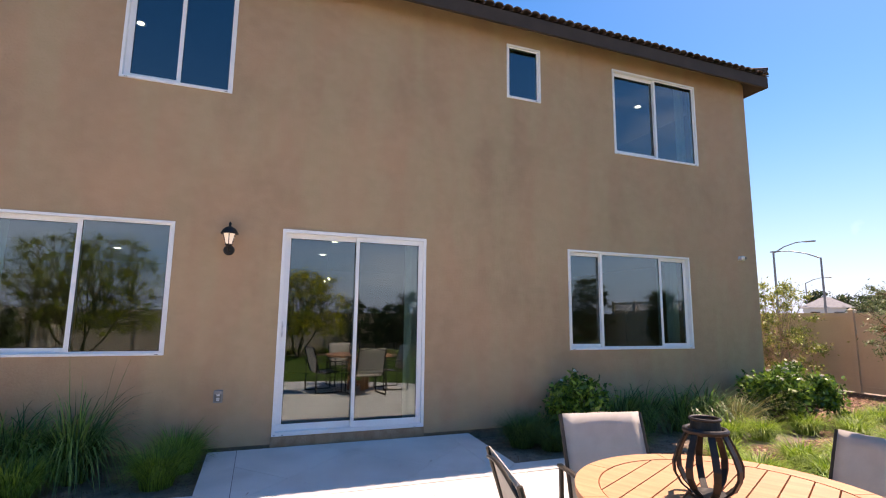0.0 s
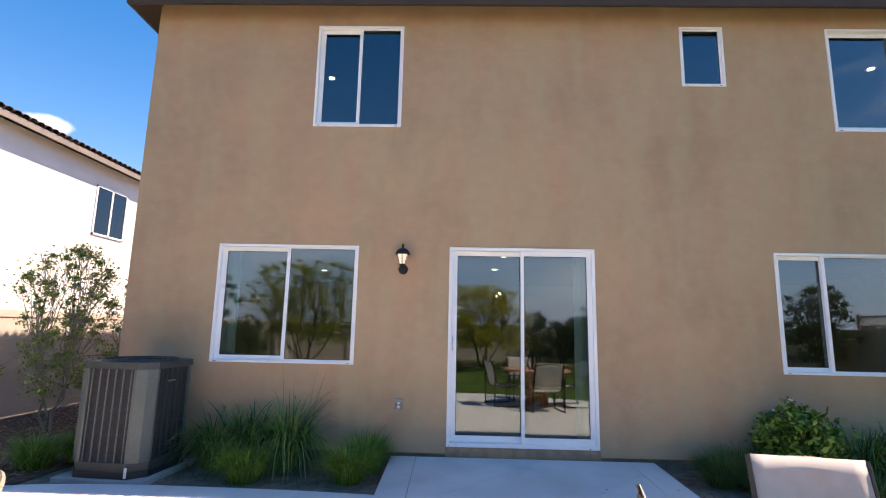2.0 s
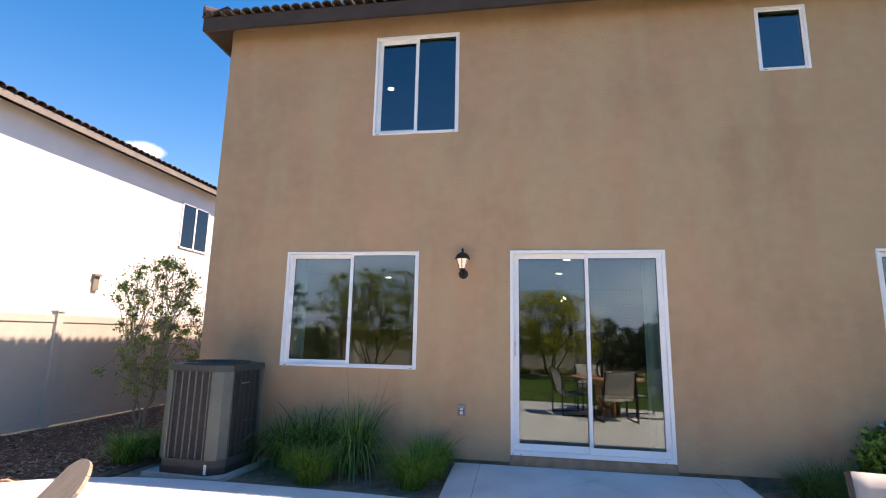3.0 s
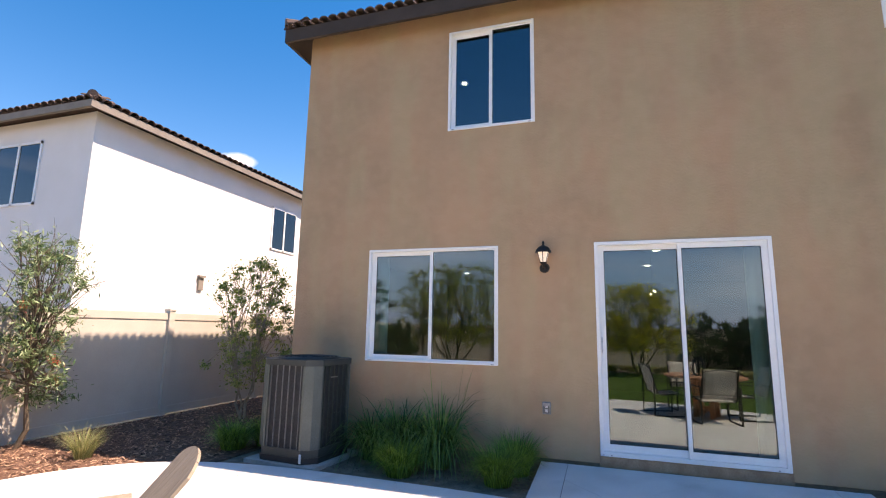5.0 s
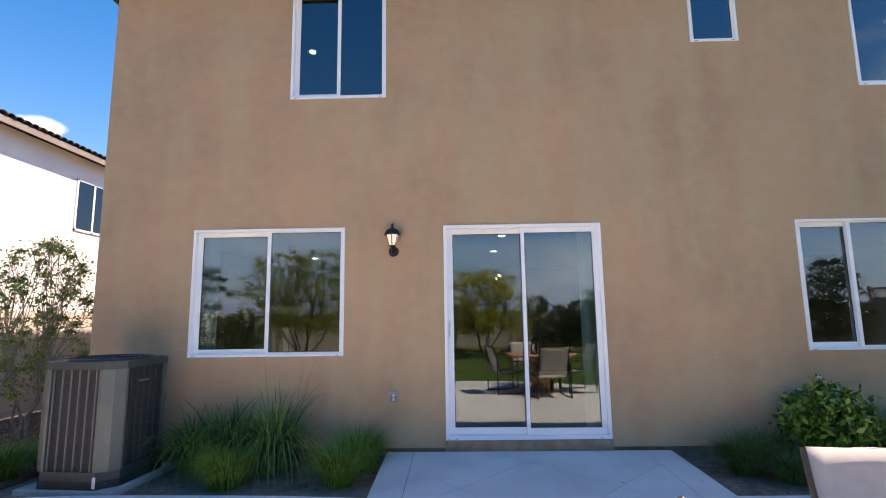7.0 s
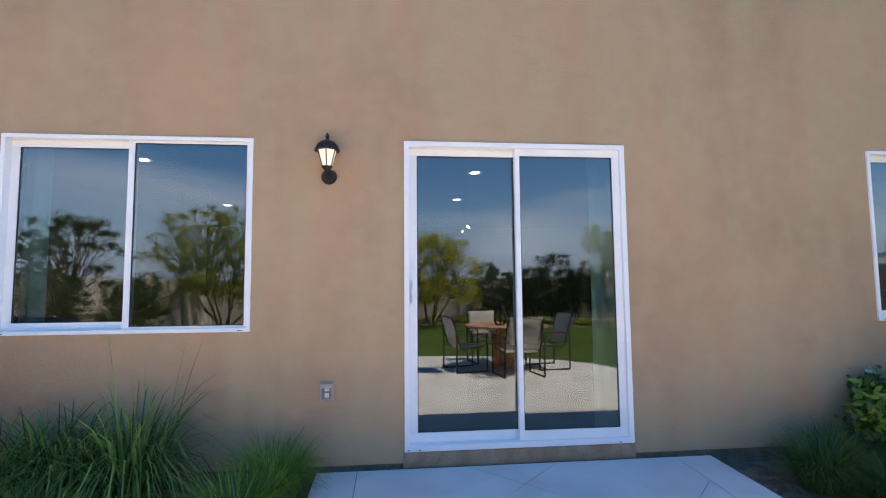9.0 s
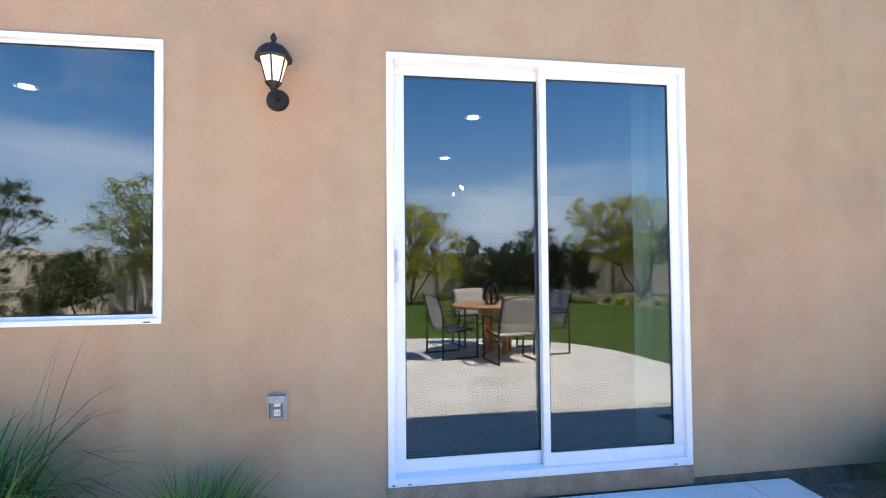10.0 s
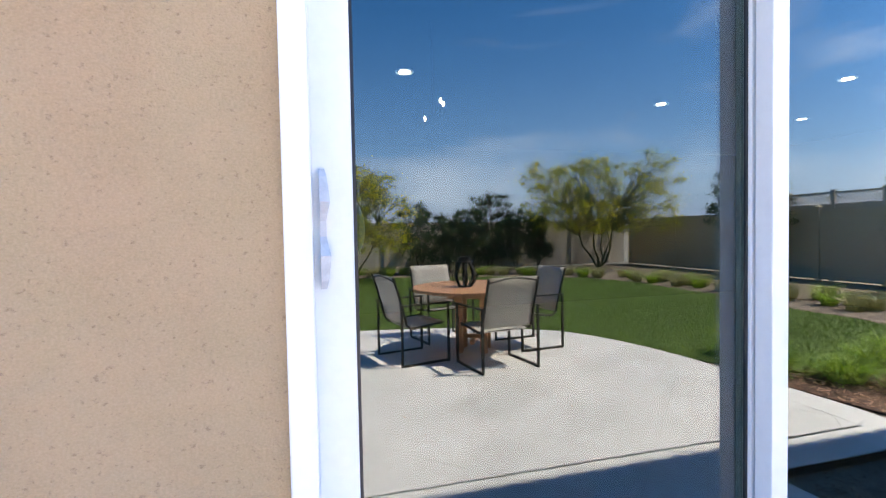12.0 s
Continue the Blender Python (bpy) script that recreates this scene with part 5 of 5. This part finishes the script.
for i, (x, y, h, r) in enumerate(((-7.12, 3.95, 2.8, 0.55), (-6.85, 1.7, 2.8, 0.9), (-6.8, -0.8, 3.0, 1.1), (-6.9, -3.6, 1.8, 0.8))):
    bb, tips = tree("bottlebrush_tree", "young bottlebrush tree with red flowers by the beige fence", x, y, h, r, 0.45, 1, BARK, BRUSH if i == 0 else DARKLEAF, 6000 if i == 0 else 17000, 0.085, 250 + i, 75 if i == 0 else 120, 0.2, 0.3, 0.035, 0.12, aspect=4.5)
    rng = np.random.default_rng(300 + i)
    cs = [tuple(tips[j]) for j in rng.integers(0, len(tips), 7)]
    v, f = leaf_cloud(rng, cs, [0.06] * 7, 420, 0.05, 5.0, 1.5, 0.2)
    raw("blossom", v, f, RED, bb)
bb, tips = tree("bottlebrush_tree", "bottlebrush tree with grey-green leaves and red flowers in mulch", 11.3, 5.0, 2.5, 0.9, 0.9, 1, BARK, BRUSH, 4500, 0.085, 260, 45, 0.22, 0.3, 0.035, 0.12, aspect=4.5)
rng = np.random.default_rng(310)
v, f = leaf_cloud(rng, [tuple(tips[j]) for j in rng.integers(0, len(tips), 8)], [0.07] * 8, 500, 0.05, 5.0, 1.5, 0.2)
raw("blossom", v, f, RED, bb)
tree("sapling", "slender young tree with pale sunlit leaves by the fence", 11.6, 8.0, 2.65, 0.95, 0.3, 3, BARK_PALE, SAPLEAF, 8500, 0.07, 270, 100, 0.22, 0.3, 0.02, 0.1)
tree("sapling", "slender multi-stemmed young tree in mulch by the side fence", -6.05, 6.75, 2.85, 0.72, 0.5, 4, BARK_PALE, SAPLEAF, 7500, 0.06, 271, 100, 0.18, 0.6, 0.022, 0.12, SAPLEAF)
tree("sapling", "young tree in the shaded side yard by the fence", -5.9, 8.6, 2.6, 0.7, 0.4, 3, BARK_PALE, BRUSH, 3600, 0.06, 272, 50, 0.2, 0.6, 0.022, 0.12)


def shrub(x, y, r, h, seed, label, nf):
    rng = np.random.default_rng(seed)
    t = thing("flowering_shrub", label, "shrub", (x, y, -0.05))
    bm = bmesh.new()
    n = 46
    cs = []
    for i in range(n):
        a, q = rng.uniform(0, 6.283), math.sqrt(rng.uniform(0, 1)) * 0.82
        zz = h * (0.25 + 0.65 * rng.uniform(0, 1) * math.sqrt(1 - q * q * 0.8))
        cs.append((r * q * math.cos(a), r * q * math.sin(a), zz))
        add_tube(bm, [(0.03 * math.cos(a), 0.03 * math.sin(a), 0), (0.5 * r * q * math.cos(a), 0.5 * r * q * math.sin(a), zz * 0.6), cs[-1]], [0.008, 0.006, 0.003], 5)
    part("branchwork", bm, BARK, t)
    v, f = leaf_cloud(rng, cs, [0.15] * n, 7500, 0.078, 1.9, 0.85, 0.3)
    v[:, 2] = np.maximum(v[:, 2], 0.02)
    raw("foliage", v, f, SHRUB, t)
    top = sorted(cs, key=lambda c: -c[2])[: nf * 2]
    fc = [(c[0], c[1], c[2] + 0.13) for c in top[::2]]
    v, f = leaf_cloud(rng, fc, [0.035] * len(fc), 34 * len(fc), 0.026, 1.3, 0.5, 0.3)
    raw("blossom", v, f, FLOWER, t)


shrub(3.72, 5.25, 0.42, 0.88, 401, "rounded green shrub with white flowers against the wall", 4)
shrub(7.25, 5.0, 0.5, 0.9, 402, "sunlit glossy green shrub with white flowers near the corner", 6)
shrub(7.95, 5.05, 0.6, 0.98, 403, "broad glossy green shrub with white flowers by the mulch", 7)


# ---- mulch, chips, turf ----
tagged(part("mulch_bed", prism([(FXL + 0.05, -5.5), (-6.4, -5.5), (-6.3, 1.0), (-6.05, 2.6), (-5.7, 3.6), (-5.1, 4.1), (-4.45, 4.45), (-4.4, 5.7), (-4.42, 12.0), (FXL + 0.05, 12.0)], -0.05, -0.03), MULCH), "reddish brown bark mulch along the side fence", "mulch", kind="structure")
tagged(part("mulch_bed", prism([(8.1, 5.6), (6.9, 4.1), (4.0, 4.25), (3.85, 3.0), (4.6, 2.95), (7.6, 3.2), (10.0, 2.8), (12.5, 2.6), (12.5, 12.0), (8.1, 12.0)], -0.05, -0.032), MULCH), "reddish brown bark mulch round the corner bed", "mulch", kind="structure")


def chips(name, label, boxes_, n, size, material, seed, z=-0.03):
    rng = np.random.default_rng(seed)
    areas = np.array([(b[1] - b[0]) * (b[3] - b[2]) for b in boxes_])
    k = rng.choice(len(boxes_), n, p=areas / areas.sum())
    bx = np.asarray(boxes_)[k]
    p = np.stack([rng.uniform(bx[:, 0], bx[:, 1]), rng.uniform(bx[:, 2], bx[:, 3]), np.full(n, z) + rng.uniform(0.004, 0.016, n)], -1)
    a = rng.uniform(0, 6.283, n)
    s_ = size * rng.uniform(0.5, 1.6, n)
    u = np.stack([np.cos(a), np.sin(a), rng.normal(0, 0.25, n)], -1) * s_[:, None]
    w = np.stack([-np.sin(a), np.cos(a), rng.normal(0, 0.25, n)], -1) * s_[:, None] * 0.32
    v = np.stack([p - u - w, p + u - w * 0.6, p + u * 0.9 + w, p - u * 0.8 + w], 1).reshape(-1, 3)
    tagged(raw(name, v, np.arange(n)[:, None] * 4 + np.arange(4)[None], material, kind="stuff"), label, "mulch")


chips("bark_chips", "loose reddish bark chips on the beds", [(-7.4, -5.6, 0.0, 3.2), (-7.4, -5.2, 3.2, 4.2), (-7.4, -4.5, 4.2, 9.0), (3.95, 4.6, 2.7, 4.2), (4.6, 7.6, 3.3, 4.1), (8.1, 12.4, 3.0, 9.0)], 26000, 0.022, CHIP, 500)
chips("soil_crumbs", "dry crumbs and leaf bits on the planting soil", [(-4.3, -0.9, 4.7, 5.6), (2.32, 7.9, 4.35, 5.6)], 6000, 0.011, MULCH, 501, -0.05)

chips("leaf_litter", "few dry leaf bits on the concrete", [(-5.0, 2.2, 2.5, 5.5)], 70, 0.011, CHIP, 502, 0.001)


def turf():
    rng = np.random.default_rng(600)
    n = 150000
    lo, hi = np.array([-6.3, -8.9]), np.array([8.1, 3.0])
    p = rng.uniform(lo, hi, (n, 2))
    poly = np.array(LAWN_EDGE)
    inside = np.zeros(n, bool)
    x, y = p[:, 0], p[:, 1]
    for (x0, y0), (x1, y1) in zip(poly, np.roll(poly, -1, 0)):
        c = ((y0 > y) != (y1 > y)) & (x < (x1 - x0) * (y - y0) / (y1 - y0 + 1e-9) + x0)
        inside ^= c
    p = p[inside]
    n = len(p)
    a, h = rng.uniform(0, 6.283, n), rng.uniform(0.02, 0.05, n)
    w = 0.006
    b = np.column_stack([p, np.full(n, -0.036)])
    d = np.column_stack([np.cos(a), np.sin(a), np.zeros(n)]) * w
    tip = b + np.column_stack([rng.normal(0, 0.015, (n, 2)), h])
    v = np.stack([b - d, b + d, tip], 1).reshape(-1, 3)
    tagged(raw("turf", v, np.arange(n)[:, None] * 3 + np.arange(3)[None], TURF, kind="stuff"), "short mown turf of the back lawn", "grass")


turf()


# ---- beyond the fences ----
def street_lamp(x, y, h, side, reach=2.2):
    s_ = thing("street_lamp", "grey steel street lamp with a curved arm beyond the fence", "street lamp", (x, y, -0.12))
    bm = bmesh.new()
    add_tube(bm, [(0, 0, 0), (0, 0, h)], [0.11, 0.07], 10)
    part("pole", bm, STEEL, s_)
    d = Vector((side * 0.55, -side * 0.84, 0))
    bm = bmesh.new()
    add_tube(bm, [d * 0 + Vector((0, 0, h - 0.05)), d * reach * 0.35 + Vector((0, 0, h + 0.45)), d * reach * 0.7 + Vector((0, 0, h + 0.72)), d * reach + Vector((0, 0, h + 0.75))], [0.05, 0.045, 0.04, 0.035], 8)
    part("arm", bm, STEEL, s_)
    p = d * (reach + 0.25)
    bm = bmesh.new()
    add_box(bm, -0.35, 0.35, -0.14, 0.14, -0.05, 0.05, 0.03, pose(p.x, p.y, h + 0.74, 0, 0, math.degrees(math.atan2(d.y, d.x))))
    part("lamp_head", bm, STEEL, s_)


street_lamp(38.6, 27.0, 7.3, 1)
street_lamp(45.0, 27.4, 7.3, -1, 3.0)
street_lamp(77.6, 50.0, 7.7, 1, 2.6)


def far_house(x, y, w, d, h, turn, label):
    g = thing("far_house", label, "house", (x, y, -0.12), turn)
    part("wall", box(-w / 2, w / 2, -d / 2, d / 2, 0, h), STUCCO_WHITE, g)
    bm = bmesh.new()
    e = [bm.verts.new(p) for p in ((-w / 2 - 0.5, -d / 2 - 0.5, h), (w / 2 + 0.5, -d / 2 - 0.5, h), (w / 2 + 0.5, d / 2 + 0.5, h), (-w / 2 - 0.5, d / 2 + 0.5, h))]
    t = [bm.verts.new((-w / 2 + d / 2, 0, h + 1.6)), bm.verts.new((w / 2 - d / 2, 0, h + 1.6))]
    for q in ((e[0], e[1], t[1], t[0]), (e[1], e[2], t[1]), (e[2], e[3], t[0], t[1]), (e[3], e[0], t[0]), tuple(e[::-1])):
        bm.faces.new(q)
    part("roof", bm, surface("pale_roof_tile", (0.28, 0.28, 0.28), (0.36, 0.36, 0.35), 0.9, 3, 30, 0.3), g)
    for sx in (-w / 4, w / 4):
        part("window", box(sx - 0.6, sx + 0.6, -d / 2 - 0.03, -d / 2, h - 1.7, h - 0.6), GLASS_FAR, g)


far_house(79.0, 48.2, 5.6, 4.6, 3.9, -58, "pale stucco house with grey tiled roof beyond the fence")
for i, (x, y, h, r) in enumerate(((86, 46.5, 6.0, 3.0), (80, 43.0, 5.6, 2.6), (86, 44.0, 6.2, 3.2), (88, 41.5, 5.6, 3.4), (92, 57.5, 7.2, 1.8), (95, 55.5, 6.6, 1.6), (92, 38, 6.0, 4))):
    tree("far_tree", "distant round-headed green tree beyond the houses", x, y, h, r, 1.5, 1, BARK, DARKLEAF, 3000, 0.5, 700 + i, 40, 0.8, 0.3, 0.2, 0.3)


def hills():
    rng = np.random.default_rng(800)
    bm = bmesh.new()
    rows = []
    for j in range(4):
        row = []
        for i in range(60):
            x = -900 + i * 40
            hh = (0, 34, 50, 58)[j] * (0.7 + 0.5 * noise.noise(Vector((i * 0.13, 3.1, j * 0.1))) + 0.2 * noise.noise(Vector((i * 0.5, 7, 0))))
            row.append(bm.verts.new((x, -1300 - 60 * j, hh - 2)))
        rows.append(row)
    for a, b in zip(rows, rows[1:]):
        for i in range(59):
            bm.faces.new((a[i], a[i + 1], b[i + 1], b[i]))
    # distance haze is put into the blue base colour of the hills
    tagged(part("hills", bm, surface("hazy_blue_hill", (0.26, 0.33, 0.42), (0.3, 0.37, 0.46), 1.0, 0.01, 0.1, 0.0)), "hazy blue hills on the horizon", "hills", kind="structure")


hills()


def lattice_fence():
    f = thing("lattice_fence", "taller vinyl fence with a lattice top behind the side fence", "fence", (12.95, -4.2, -0.1))
    n, step = 6, 1.2
    for k in range(n + 1):
        part("post", box(-0.055, 0.055, k * step - 0.055, k * step + 0.055, 0, 2.4, 0.004), FENCE, f)
    for k in range(n):
        a, b = k * step + 0.056, (k + 1) * step - 0.056
        p = part("panel", boxes((-0.012, 0.012, a, b, 0.1, 1.98), (-0.025, 0.025, a, b, 1.981, 2.03), (-0.025, 0.025, a, b, 2.29, 2.34)), FENCE, f)
        bm = bmesh.new()
        m = int((b - a) / 0.085)
        for i in range(m):
            for s_ in (-1, 1):
                y0 = a + (i + 0.5) * (b - a) / m
                y1 = min(max(y0 + s_ * 0.13, a), b)
                y2 = min(max(y0 - s_ * 0.13, a), b)
                add_tube(bm, [(s_ * 0.005, y2, 2.03), (s_ * 0.005, y1, 2.29)], 0.012, 4)
        part("lattice", bm, FENCE, p)
    return f


lattice_fence()
lay_slabs()
